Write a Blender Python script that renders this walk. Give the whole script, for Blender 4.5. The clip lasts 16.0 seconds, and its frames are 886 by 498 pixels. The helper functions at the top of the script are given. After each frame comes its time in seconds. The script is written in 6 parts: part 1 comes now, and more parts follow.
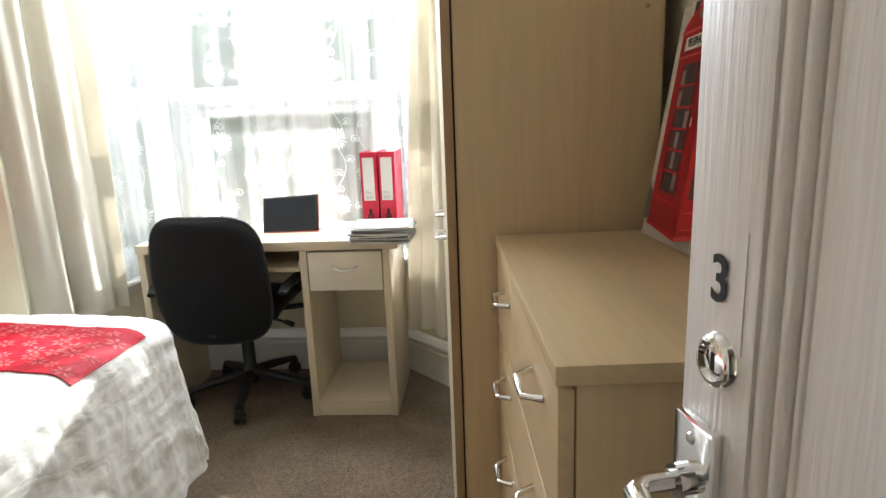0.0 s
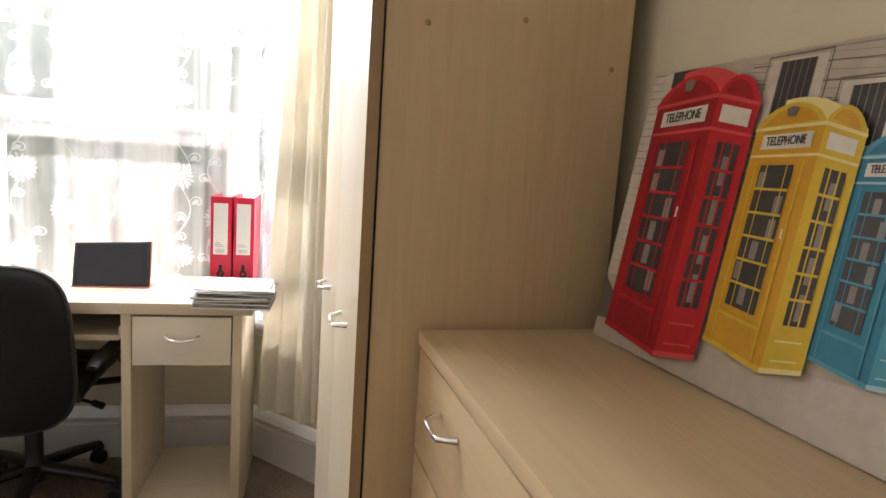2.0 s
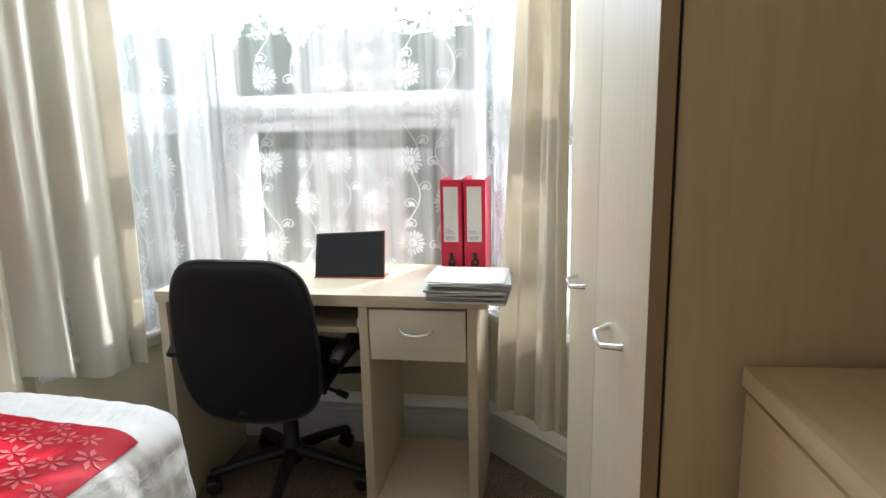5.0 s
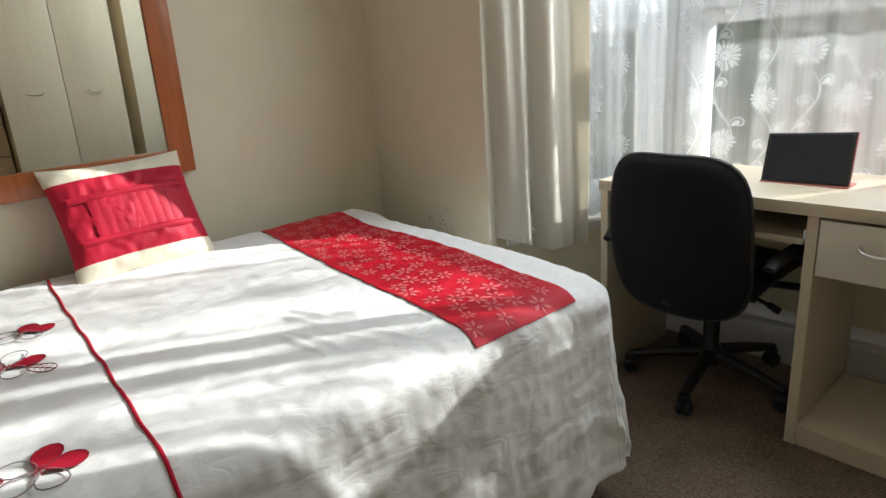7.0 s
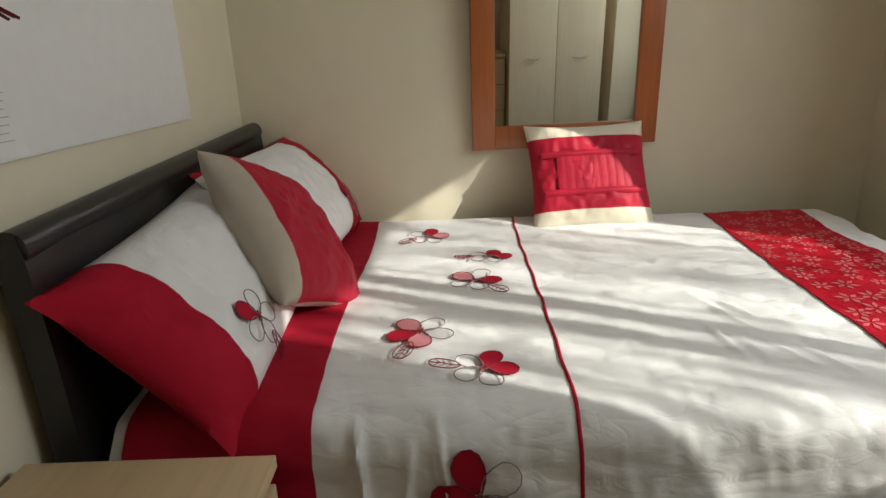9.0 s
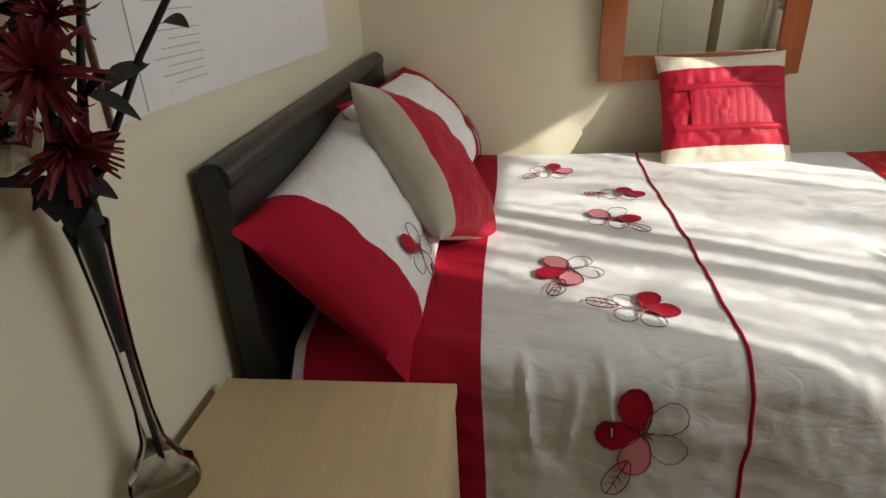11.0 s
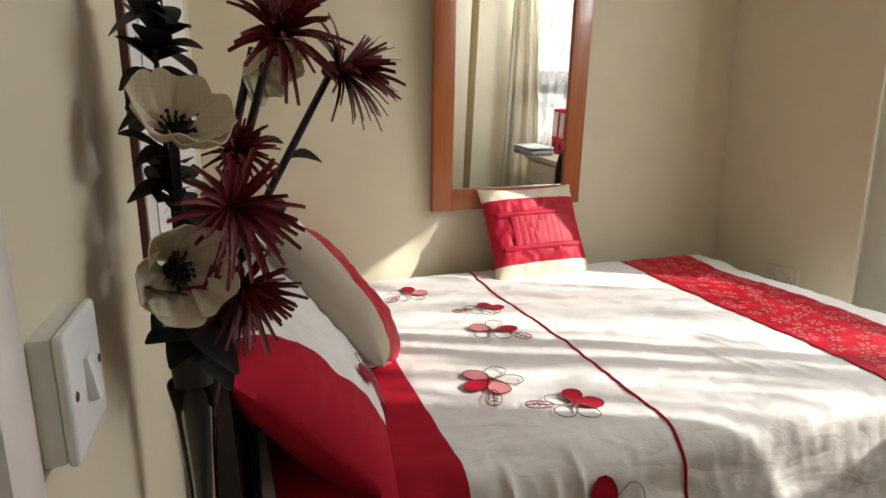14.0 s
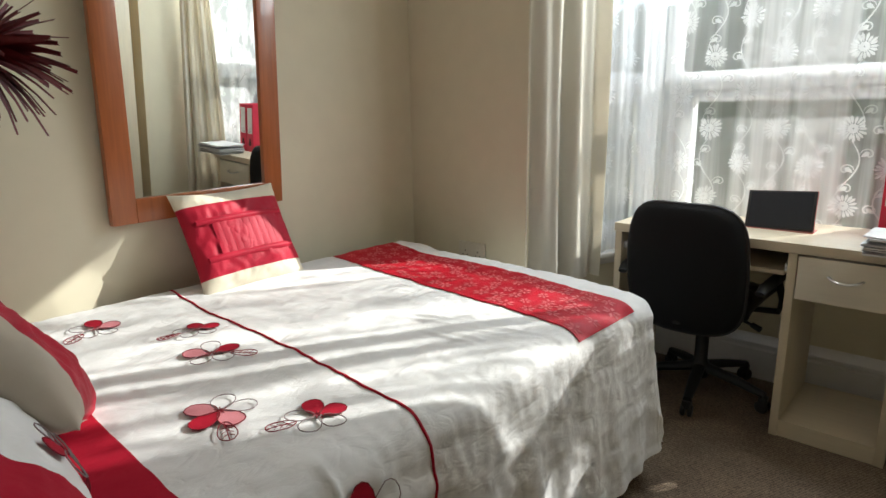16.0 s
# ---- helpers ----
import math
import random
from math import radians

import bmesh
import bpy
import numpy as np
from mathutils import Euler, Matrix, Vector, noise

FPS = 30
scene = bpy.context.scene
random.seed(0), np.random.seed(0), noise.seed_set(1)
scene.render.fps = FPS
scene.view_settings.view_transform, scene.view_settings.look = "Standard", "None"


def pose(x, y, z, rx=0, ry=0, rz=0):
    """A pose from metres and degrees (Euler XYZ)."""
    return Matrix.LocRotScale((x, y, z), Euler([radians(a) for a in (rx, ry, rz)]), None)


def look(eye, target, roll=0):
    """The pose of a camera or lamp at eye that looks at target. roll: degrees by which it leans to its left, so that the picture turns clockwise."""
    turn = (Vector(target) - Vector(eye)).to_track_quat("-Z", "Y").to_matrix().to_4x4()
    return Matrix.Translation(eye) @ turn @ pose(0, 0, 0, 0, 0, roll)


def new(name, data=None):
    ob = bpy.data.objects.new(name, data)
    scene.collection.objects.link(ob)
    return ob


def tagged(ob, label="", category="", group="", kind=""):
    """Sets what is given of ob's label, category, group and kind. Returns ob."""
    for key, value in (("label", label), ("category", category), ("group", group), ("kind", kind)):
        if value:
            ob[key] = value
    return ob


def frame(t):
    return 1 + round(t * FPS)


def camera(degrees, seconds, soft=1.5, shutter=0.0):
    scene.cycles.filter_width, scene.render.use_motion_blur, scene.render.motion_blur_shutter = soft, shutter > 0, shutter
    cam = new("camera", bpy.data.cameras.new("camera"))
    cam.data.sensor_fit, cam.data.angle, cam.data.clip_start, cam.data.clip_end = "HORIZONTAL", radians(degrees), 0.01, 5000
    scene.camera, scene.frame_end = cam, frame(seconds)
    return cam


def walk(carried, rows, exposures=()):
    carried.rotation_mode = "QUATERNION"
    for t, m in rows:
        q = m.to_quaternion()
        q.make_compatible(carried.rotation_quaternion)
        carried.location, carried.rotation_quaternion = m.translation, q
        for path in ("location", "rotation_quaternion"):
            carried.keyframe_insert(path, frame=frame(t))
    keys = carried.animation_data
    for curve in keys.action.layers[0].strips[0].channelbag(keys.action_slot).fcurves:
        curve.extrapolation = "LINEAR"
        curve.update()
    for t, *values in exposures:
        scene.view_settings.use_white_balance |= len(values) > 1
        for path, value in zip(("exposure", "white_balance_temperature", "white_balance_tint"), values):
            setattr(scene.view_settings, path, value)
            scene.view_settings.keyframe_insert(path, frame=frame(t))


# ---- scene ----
cam = camera(72.8, 16.0)
PATH = [
    (0, (0.19, 0.217, 1.194), (0.06, 2.165, 0.76), -2.2),
    (0.5, (0.175, 0.189, 1.201), (-0.207, 2.092, 0.719), -0.7),
    (1, (0.142, 0.238, 1.207), (0.026, 2.185, 0.766), 0.2),
    (1.5, (0.098, 0.396, 1.203), (0.327, 2.327, 0.731), -0.1),
    (2, (0.054, 0.518, 1.208), (0.466, 2.456, 0.938), 3.8),
    (2.5, (0.007, 0.537, 1.218), (0.778, 2.36, 0.926), 4.7),
    (3, (-0.05, 0.559, 1.225), (0.872, 2.295, 0.857), 6.2),
    (3.2, (-0.076, 0.562, 1.237), (0.777, 2.324, 0.827), 4.4),
    (5.3, (0.014, 0.817, 1.184), (-0.529, 2.707, 0.82), -0.6),
    (5.5, (0.019, 0.821, 1.18), (-0.679, 2.648, 0.76), -0.8),
    (6, (0.037, 0.818, 1.177), (-1.006, 2.463, 0.723), -2.7),
    (6.5, (0.034, 0.788, 1.178), (-1.338, 2.15, 0.664), -3.6),
    (7, (0.034, 0.725, 1.167), (-1.435, 1.945, 0.571), -4.5),
    (7.5, (0.036, 0.712, 1.194), (-1.639, 1.581, 0.532), -1.7),
    (8, (0.037, 0.732, 1.205), (-1.804, 1.215, 0.59), -2.1),
    (8.5, (0.052, 0.74, 1.188), (-1.871, 0.899, 0.665), -2.5),
    (9, (0.037, 0.682, 1.178), (-1.871, 0.661, 0.577), -2.4),
    (9.5, (0.046, 0.664, 1.175), (-1.829, 0.325, 0.569), -3.2),
    (9.7, (0.059, 0.67, 1.197), (-1.791, 0.207, 0.597), -3.5),
    (11.8, (0.033, 0.405, 1.195), (-1.751, 0.286, 0.299), -2.8),
    (12, (0.049, 0.394, 1.194), (-1.76, 0.25, 0.354), -2.7),
    (12.5, (0.102, 0.306, 1.187), (-1.735, 0.153, 0.41), -3.1),
    (13, (0.106, 0.228, 1.196), (-1.783, 0.456, 0.58), 1.6),
    (13.5, (0.063, 0.167, 1.204), (-1.842, 0.559, 0.738), 0.0),
    (14, (0.04, 0.126, 1.211), (-1.808, 0.762, 0.784), -0.2),
    (14.5, (0.027, 0.1, 1.204), (-1.697, 0.984, 0.708), 0.7),
    (15, (0.045, 0.103, 1.212), (-1.649, 1.029, 0.692), 0.1),
    (15.5, (0.015, 0.118, 1.208), (-1.51, 1.318, 0.727), 0.1),
    (16, (-0.045, 0.13, 1.212), (-1.354, 1.571, 0.758), -1.0),
]
EXPOSURES = [
    (0.0, 2.5, 5900, 4), (1.5, 2.42, 6050, 9), (3.2, 2.8, 6350, 14), (5.3, 1.7, 5750, 4), (6.5, 1.55, 5800, 4), (8.0, 1.24, 6150, 4),
    (9.7, 1.07, 6350, 4), (11.8, 1.4, 6450, 6), (13.5, 1.58, 6550, 10), (15.0, 1.52, 6400, 9), (16.0, 1.43, 6050, 4),
]
walk(cam, [(t, look(eye, target, roll)) for t, eye, target, roll in PATH], EXPOSURES)

# ---- daylight: low sun through the bay, blue sky ----
SUN_WAY = Vector((-0.47, -1.0, -0.56)).normalized()
world = bpy.data.worlds.new("sky")
scene.world = world
world.use_nodes = True
wn = world.node_tree
sky = wn.nodes.new("ShaderNodeTexSky")
sky.sky_type = "NISHITA"
sky.sun_disc = False
sky.sun_elevation = math.asin(-SUN_WAY.z)
sky.sun_rotation = math.atan2(-SUN_WAY.x, -SUN_WAY.y)
wn.nodes["Background"].inputs["Strength"].default_value = 0.15
wn.links.new(sky.outputs["Color"], wn.nodes["Background"].inputs["Color"])
sun_data = bpy.data.lights.new("sun", "SUN")
sun_data.energy, sun_data.angle, sun_data.color = 3.9, radians(0.55), (1.0, 0.93, 0.84)
sun = new("sun", sun_data)
sun.matrix_world = Matrix.Translation((2, 6, 5)) @ SUN_WAY.to_track_quat("-Z", "Y").to_matrix().to_4x4()

# added fill lamps, standing in for sky light in each bay opening's upper part
for name, eye, aim, width, watts in (("sky_fill_middle", (-0.69, 2.82, 1.95), (-0.9, 0.6, 0.7), 0.9, 4.6), ("sky_fill_left", (-1.22, 2.5, 1.95), (-0.4, 0.9, 0.7), 0.3, 1.4), ("sky_fill_right", (-0.08, 2.62, 1.93), (-1.0, 0.7, 0.7), 0.3, 1.4)):
    lamp = bpy.data.lights.new(name, "AREA")
    lamp.shape, lamp.size, lamp.size_y, lamp.energy, lamp.color = "RECTANGLE", width, 0.3, watts, (0.96, 0.98, 1.0)
    new(name, lamp).matrix_world = look(eye, aim)


# ---- node materials ----
def mat(name, color, rough=0.5, metal=0.0, vary=0.08, scale=30.0, stretch=(1, 1, 1), bump=0.0, bump_scale=200.0, coat=0.0, island=0.0, spec=0.5):
    """A surface with grain at two scales, wear in its gloss and fine relief."""
    m = bpy.data.materials.new(name)
    m.use_nodes = True
    n, l = m.node_tree.nodes, m.node_tree.links
    b = n["Principled BSDF"]
    b.inputs["Roughness"].default_value, b.inputs["Metallic"].default_value = rough, metal
    b.inputs["Coat Weight"].default_value = coat
    b.inputs["Specular IOR Level"].default_value = spec
    tc, mp = n.new("ShaderNodeTexCoord"), n.new("ShaderNodeMapping")
    mp.inputs["Scale"].default_value = stretch
    l.new(tc.outputs["Object"], mp.inputs["Vector"])
    fine, broad = n.new("ShaderNodeTexNoise"), n.new("ShaderNodeTexNoise")
    fine.inputs["Scale"].default_value, fine.inputs["Detail"].default_value = scale, 6
    broad.inputs["Scale"].default_value, broad.inputs["Detail"].default_value = scale / 9, 3
    l.new(mp.outputs[0], fine.inputs["Vector"]), l.new(mp.outputs[0], broad.inputs["Vector"])
    add = n.new("ShaderNodeMath")
    l.new(fine.outputs[0], add.inputs[0]), l.new(broad.outputs[0], add.inputs[1])
    rng = n.new("ShaderNodeMapRange")
    rng.inputs[1].default_value, rng.inputs[2].default_value = 0.65, 1.35
    rng.inputs[3].default_value, rng.inputs[4].default_value = 1 - vary, 1 + vary
    l.new(add.outputs[0], rng.inputs[0])
    mul = n.new("ShaderNodeVectorMath")
    mul.operation = "SCALE"
    mul.inputs[0].default_value = color
    l.new(rng.outputs[0], mul.inputs["Scale"])
    l.new(mul.outputs[0], b.inputs["Base Color"])
    rr = n.new("ShaderNodeMapRange")
    rr.inputs[3].default_value, rr.inputs[4].default_value = max(0.02, rough - 0.08), min(1, rough + 0.1)
    l.new(broad.outputs[0], rr.inputs[0]), l.new(rr.outputs[0], b.inputs["Roughness"])
    if bump:
        bn, bp = n.new("ShaderNodeTexNoise"), n.new("ShaderNodeBump")
        bn.inputs["Scale"].default_value, bn.inputs["Detail"].default_value = bump_scale, 3
        l.new(mp.outputs[0], bn.inputs["Vector"])
        bp.inputs["Strength"].default_value, bp.inputs["Distance"].default_value = bump, 0.002
        l.new(bn.outputs[0], bp.inputs["Height"]), l.new(bp.outputs[0], b.inputs["Normal"])
    return m


def weave(name, color, rough, count, strength, vary=0.06, glow=0.0):
    """Woven cloth: crossing threads as relief, faint mottling; glow lets some light through."""
    m = mat(name, color, rough, vary=vary, scale=14)
    n, l = m.node_tree.nodes, m.node_tree.links
    b = n["Principled BSDF"]
    b.inputs["Specular IOR Level"].default_value = 0.2
    b.inputs["Sheen Weight"].default_value = 0.12 if min(color) > 0.05 else 0.0
    tc = n["Texture Coordinate"]
    total = None
    for axis in ("X", "Y", "Z"):
        w = n.new("ShaderNodeTexWave")
        w.bands_direction = axis
        w.inputs["Scale"].default_value, w.inputs["Distortion"].default_value = count, 0.6
        l.new(tc.outputs["Object"], w.inputs["Vector"])
        if total is None:
            total = w.outputs["Fac"]
        else:
            a = n.new("ShaderNodeMath")
            l.new(total, a.inputs[0]), l.new(w.outputs["Fac"], a.inputs[1])
            total = a.outputs[0]
    bp = n.new("ShaderNodeBump")
    bp.inputs["Strength"].default_value, bp.inputs["Distance"].default_value = strength, 0.001
    l.new(total, bp.inputs["Height"]), l.new(bp.outputs[0], b.inputs["Normal"])
    if glow:
        tr, mx = n.new("ShaderNodeBsdfTranslucent"), n.new("ShaderNodeMixShader")
        tr.inputs["Color"].default_value = (*color, 1)
        mx.inputs[0].default_value = glow
        l.new(b.outputs[0], mx.inputs[1]), l.new(tr.outputs[0], mx.inputs[2])
        l.new(mx.outputs[0], n["Material Output"].inputs["Surface"])
    return m


def crinkle(m, strength, scales=((8, 0.012), (27, 0.0045))):
    """Sharp little creases of slept-on cotton, over the weave."""
    n, l = m.node_tree.nodes, m.node_tree.links
    b, tc = n["Principled BSDF"], n["Texture Coordinate"]
    for k, (scale, depth) in enumerate(scales):
        mp, ns, sb, ab = n.new("ShaderNodeMapping"), n.new("ShaderNodeTexNoise"), n.new("ShaderNodeMath"), n.new("ShaderNodeMath")
        mp.inputs["Scale"].default_value, mp.inputs["Rotation"].default_value = (1.0, 0.55, 1.0), (0, 0, 0.5 - 0.9 * k)
        ns.inputs["Scale"].default_value, ns.inputs["Detail"].default_value, ns.inputs["Distortion"].default_value = scale, 2, 0.9
        sb.operation, ab.operation, sb.inputs[1].default_value = "SUBTRACT", "ABSOLUTE", 0.5
        bp = n.new("ShaderNodeBump")
        bp.inputs["Strength"].default_value, bp.inputs["Distance"].default_value = strength, depth
        l.new(tc.outputs["Object"], mp.inputs["Vector"]), l.new(mp.outputs[0], ns.inputs["Vector"]), l.new(ns.outputs[0], sb.inputs[0]), l.new(sb.outputs[0], ab.inputs[0])
        l.new(ab.outputs[0], bp.inputs["Height"]), l.new(b.inputs["Normal"].links[0].from_socket, bp.inputs["Normal"]), l.new(bp.outputs[0], b.inputs["Normal"])
    return m


def glass_mat(name, gloss, tint=(1, 1, 1)):
    """Thin clear pane: mostly straight through, with a mirror sheen."""
    m = bpy.data.materials.new(name)
    m.use_nodes = True
    n, l = m.node_tree.nodes, m.node_tree.links
    n.remove(n["Principled BSDF"])
    tr, gl, mx, fr = n.new("ShaderNodeBsdfTransparent"), n.new("ShaderNodeBsdfGlossy"), n.new("ShaderNodeMixShader"), n.new("ShaderNodeFresnel")
    tr.inputs["Color"].default_value = (*tint, 1)
    gl.inputs["Roughness"].default_value = 0.02
    fr.inputs["IOR"].default_value = gloss
    l.new(fr.outputs[0], mx.inputs[0]), l.new(tr.outputs[0], mx.inputs[1]), l.new(gl.outputs[0], mx.inputs[2])
    l.new(mx.outputs[0], n["Material Output"].inputs["Surface"])
    return m


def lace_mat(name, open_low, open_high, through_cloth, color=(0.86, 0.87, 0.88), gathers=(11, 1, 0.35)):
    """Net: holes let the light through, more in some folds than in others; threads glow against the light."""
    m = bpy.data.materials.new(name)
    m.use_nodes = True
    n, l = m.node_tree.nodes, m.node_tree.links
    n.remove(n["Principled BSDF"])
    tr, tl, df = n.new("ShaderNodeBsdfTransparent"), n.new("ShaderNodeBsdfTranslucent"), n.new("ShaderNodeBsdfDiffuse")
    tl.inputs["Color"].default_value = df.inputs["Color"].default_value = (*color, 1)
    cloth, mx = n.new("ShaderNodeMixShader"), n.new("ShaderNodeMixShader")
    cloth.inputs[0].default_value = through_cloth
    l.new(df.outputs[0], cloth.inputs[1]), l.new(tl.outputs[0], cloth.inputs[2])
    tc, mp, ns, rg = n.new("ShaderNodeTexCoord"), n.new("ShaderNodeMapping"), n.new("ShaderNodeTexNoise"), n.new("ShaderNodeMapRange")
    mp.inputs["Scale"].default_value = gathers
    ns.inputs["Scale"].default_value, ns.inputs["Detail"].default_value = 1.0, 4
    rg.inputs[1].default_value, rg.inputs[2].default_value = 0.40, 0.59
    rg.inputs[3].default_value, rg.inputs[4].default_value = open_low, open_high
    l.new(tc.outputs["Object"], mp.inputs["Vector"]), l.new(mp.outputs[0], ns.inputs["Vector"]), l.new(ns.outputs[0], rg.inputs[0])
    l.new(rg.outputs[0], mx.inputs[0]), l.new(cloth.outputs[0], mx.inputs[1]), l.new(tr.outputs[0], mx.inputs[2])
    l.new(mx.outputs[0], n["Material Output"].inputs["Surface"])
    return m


def carpet_mat():
    """Looped brown and beige carpet in fine ribs."""
    m = mat("ribbed_carpet", (0.225, 0.168, 0.12), 0.95, vary=0.25, scale=60, spec=0.1)
    n, l = m.node_tree.nodes, m.node_tree.links
    b, tc = n["Principled BSDF"], n["Texture Coordinate"]
    vo = n.new("ShaderNodeTexVoronoi")
    mp = n.new("ShaderNodeMapping")
    mp.inputs["Scale"].default_value = (105, 170, 100)
    mp.inputs["Rotation"].default_value = (0, 0, 0.25)
    vo.inputs["Scale"].default_value, vo.inputs["Randomness"].default_value = 1.0, 0.35
    l.new(tc.outputs["Object"], mp.inputs["Vector"]), l.new(mp.outputs[0], vo.inputs["Vector"])
    # colour scaled up at loop centres and down in the gaps between loops
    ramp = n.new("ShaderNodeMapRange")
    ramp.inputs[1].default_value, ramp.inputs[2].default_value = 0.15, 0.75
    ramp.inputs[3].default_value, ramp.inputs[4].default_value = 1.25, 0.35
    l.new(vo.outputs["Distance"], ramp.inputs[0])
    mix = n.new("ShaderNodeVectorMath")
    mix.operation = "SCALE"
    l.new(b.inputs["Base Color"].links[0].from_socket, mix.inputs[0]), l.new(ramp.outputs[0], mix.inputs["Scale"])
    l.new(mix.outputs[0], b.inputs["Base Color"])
    bp = n.new("ShaderNodeBump")
    bp.invert = True
    bp.inputs["Strength"].default_value, bp.inputs["Distance"].default_value = 0.8, 0.004
    l.new(vo.outputs["Distance"], bp.inputs["Height"]), l.new(bp.outputs[0], b.inputs["Normal"])
    return m


MAPLE = (0.61, 0.46, 0.272)
CREAM_WALL = mat("cream_emulsion", (0.70, 0.642, 0.49), 0.8, vary=0.03, scale=12, bump=0.12, bump_scale=260, spec=0.25)
WHITE_GLOSS = mat("white_gloss_paint", (0.78, 0.75, 0.72), 0.28, vary=0.03, scale=9, bump=0.1, bump_scale=60)
WHITE_GRAIN = mat("white_woodgrain_paint", (0.74, 0.68, 0.66), 0.33, vary=0.04, scale=22, stretch=(7, 7, 0.4), bump=0.35, bump_scale=30)
CEILING_WHITE = mat("ceiling_white", (0.8, 0.78, 0.74), 0.9, vary=0.02)
UPVC = mat("white_window_plastic", (0.82, 0.83, 0.84), 0.35, vary=0.02)
# white socket plastic with the shade it stands in put into its colour
SHADED_PLASTIC = mat("shaded_white_plastic", (0.66, 0.61, 0.50), 0.4, vary=0.03)
MAPLE_V = mat("maple_laminate_upright", MAPLE, 0.42, vary=0.09, scale=6, stretch=(14, 14, 0.8), bump=0.04)
MAPLE_Y = mat("maple_laminate_long", MAPLE, 0.38, vary=0.09, scale=6, stretch=(14, 0.8, 14), bump=0.04)
MAPLE_X = mat("maple_laminate_wide", MAPLE, 0.38, vary=0.09, scale=6, stretch=(0.8, 14, 14), bump=0.04)
MAPLE_DOOR = mat("pale_maple_doors", (0.70, 0.61, 0.45), 0.36, vary=0.07, scale=6, stretch=(14, 14, 0.8), bump=0.04)
PALE_X = mat("pale_desk_laminate_wide", (0.66, 0.57, 0.42), 0.34, vary=0.07, scale=6, stretch=(0.8, 14, 14), bump=0.04)
PALE_V = mat("pale_desk_laminate_upright", (0.64, 0.55, 0.40), 0.38, vary=0.07, scale=6, stretch=(14, 14, 0.8), bump=0.04)
DRAWER_WHITE = mat("off_white_drawer_front", (0.74, 0.68, 0.56), 0.36, vary=0.04, scale=6, stretch=(0.8, 14, 14), bump=0.03)
MAPLE_EDGE = mat("dark_maple_edging", (0.36, 0.24, 0.13), 0.5, vary=0.08, scale=8, stretch=(10, 10, 1))
CHERRY = mat("red_brown_wood", (0.36, 0.105, 0.028), 0.32, vary=0.22, scale=8, stretch=(16, 16, 0.9), bump=0.08, coat=0.3)
# near-black colour standing in for the shade inside gaps and holes
GAP_SHADE = mat("gap_shade", (0.02, 0.015, 0.01), 0.8, vary=0.1)
CHROME = mat("polished_chrome", (0.82, 0.82, 0.84), 0.09, 1.0, vary=0.03)
STEEL = mat("brushed_steel", (0.62, 0.61, 0.6), 0.26, 1.0, vary=0.05)
BLACK_CLOTH = weave("black_upholstery", (0.012, 0.012, 0.013), 0.85, 160, 0.3)
BLACK_LEATHER = mat("black_leatherette", (0.014, 0.013, 0.013), 0.34, vary=0.15, scale=40, bump=0.3, bump_scale=380)
BLACK_PLASTIC = mat("black_plastic", (0.012, 0.012, 0.012), 0.42, vary=0.1, bump=0.1, bump_scale=600)
WHITE_COTTON = weave("white_cotton", (0.80, 0.79, 0.78), 0.85, 260, 0.12, 0.02)
crinkle(WHITE_COTTON, 0.8)
RED_COTTON = weave("crimson_cotton", (0.40, 0.006, 0.026), 0.8, 240, 0.15)
crinkle(RED_COTTON, 0.4)
RED_RUNNER = weave("red_jacquard", (0.46, 0.004, 0.02), 0.5, 200, 0.2)
PINK_WEAVE = weave("pink_red_weave", (0.62, 0.12, 0.13), 0.45, 200, 0.2)
PALE_PINK = weave("pale_pink_thread", (0.68, 0.24, 0.27), 0.7, 300, 0.2)
GREY_THREAD = weave("grey_thread", (0.26, 0.20, 0.20), 0.8, 300, 0.2)
DARK_RED_THREAD = weave("dark_red_thread", (0.22, 0.02, 0.03), 0.8, 300, 0.2)
CREAM_SILK = weave("cream_silk", (0.72, 0.66, 0.52), 0.5, 220, 0.12)
RED_SILK = weave("crimson_silk", (0.42, 0.012, 0.035), 0.52, 220, 0.12)
crinkle(RED_SILK, 0.3)
BEIGE_VELVET = weave("beige_velvet", (0.50, 0.44, 0.36), 0.75, 220, 0.1, 0.1)
CURTAIN = weave("cream_curtain_cloth", (0.79, 0.75, 0.66), 0.85, 180, 0.15, 0.04, glow=0.45)
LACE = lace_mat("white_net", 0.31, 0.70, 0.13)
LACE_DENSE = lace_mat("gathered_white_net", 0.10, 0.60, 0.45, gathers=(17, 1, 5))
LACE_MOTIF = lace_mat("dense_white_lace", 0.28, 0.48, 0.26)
GLASS = glass_mat("window_glass", 1.3)
VASE_GLASS = glass_mat("vase_glass", 1.25, (0.98, 0.985, 0.98))
MIRROR = mat("silvered_glass", (0.87, 0.89, 0.87), 0.02, 1.0, vary=0.004, scale=3)
MIRROR.node_tree.nodes["Principled BSDF"].inputs["Roughness"].links and MIRROR.node_tree.links.remove(MIRROR.node_tree.nodes["Principled BSDF"].inputs["Roughness"].links[0])
MIRROR.node_tree.nodes["Principled BSDF"].inputs["Roughness"].default_value = 0.0
PAPER = mat("white_paper", (0.76, 0.75, 0.74), 0.8, vary=0.03)
GREY_PAPER = mat("grey_paper", (0.42, 0.41, 0.42), 0.75, vary=0.08)
INK = mat("black_ink", (0.02, 0.02, 0.022), 0.7, vary=0.05)
GREEN_INK = mat("green_ink", (0.08, 0.25, 0.1), 0.7, vary=0.05)
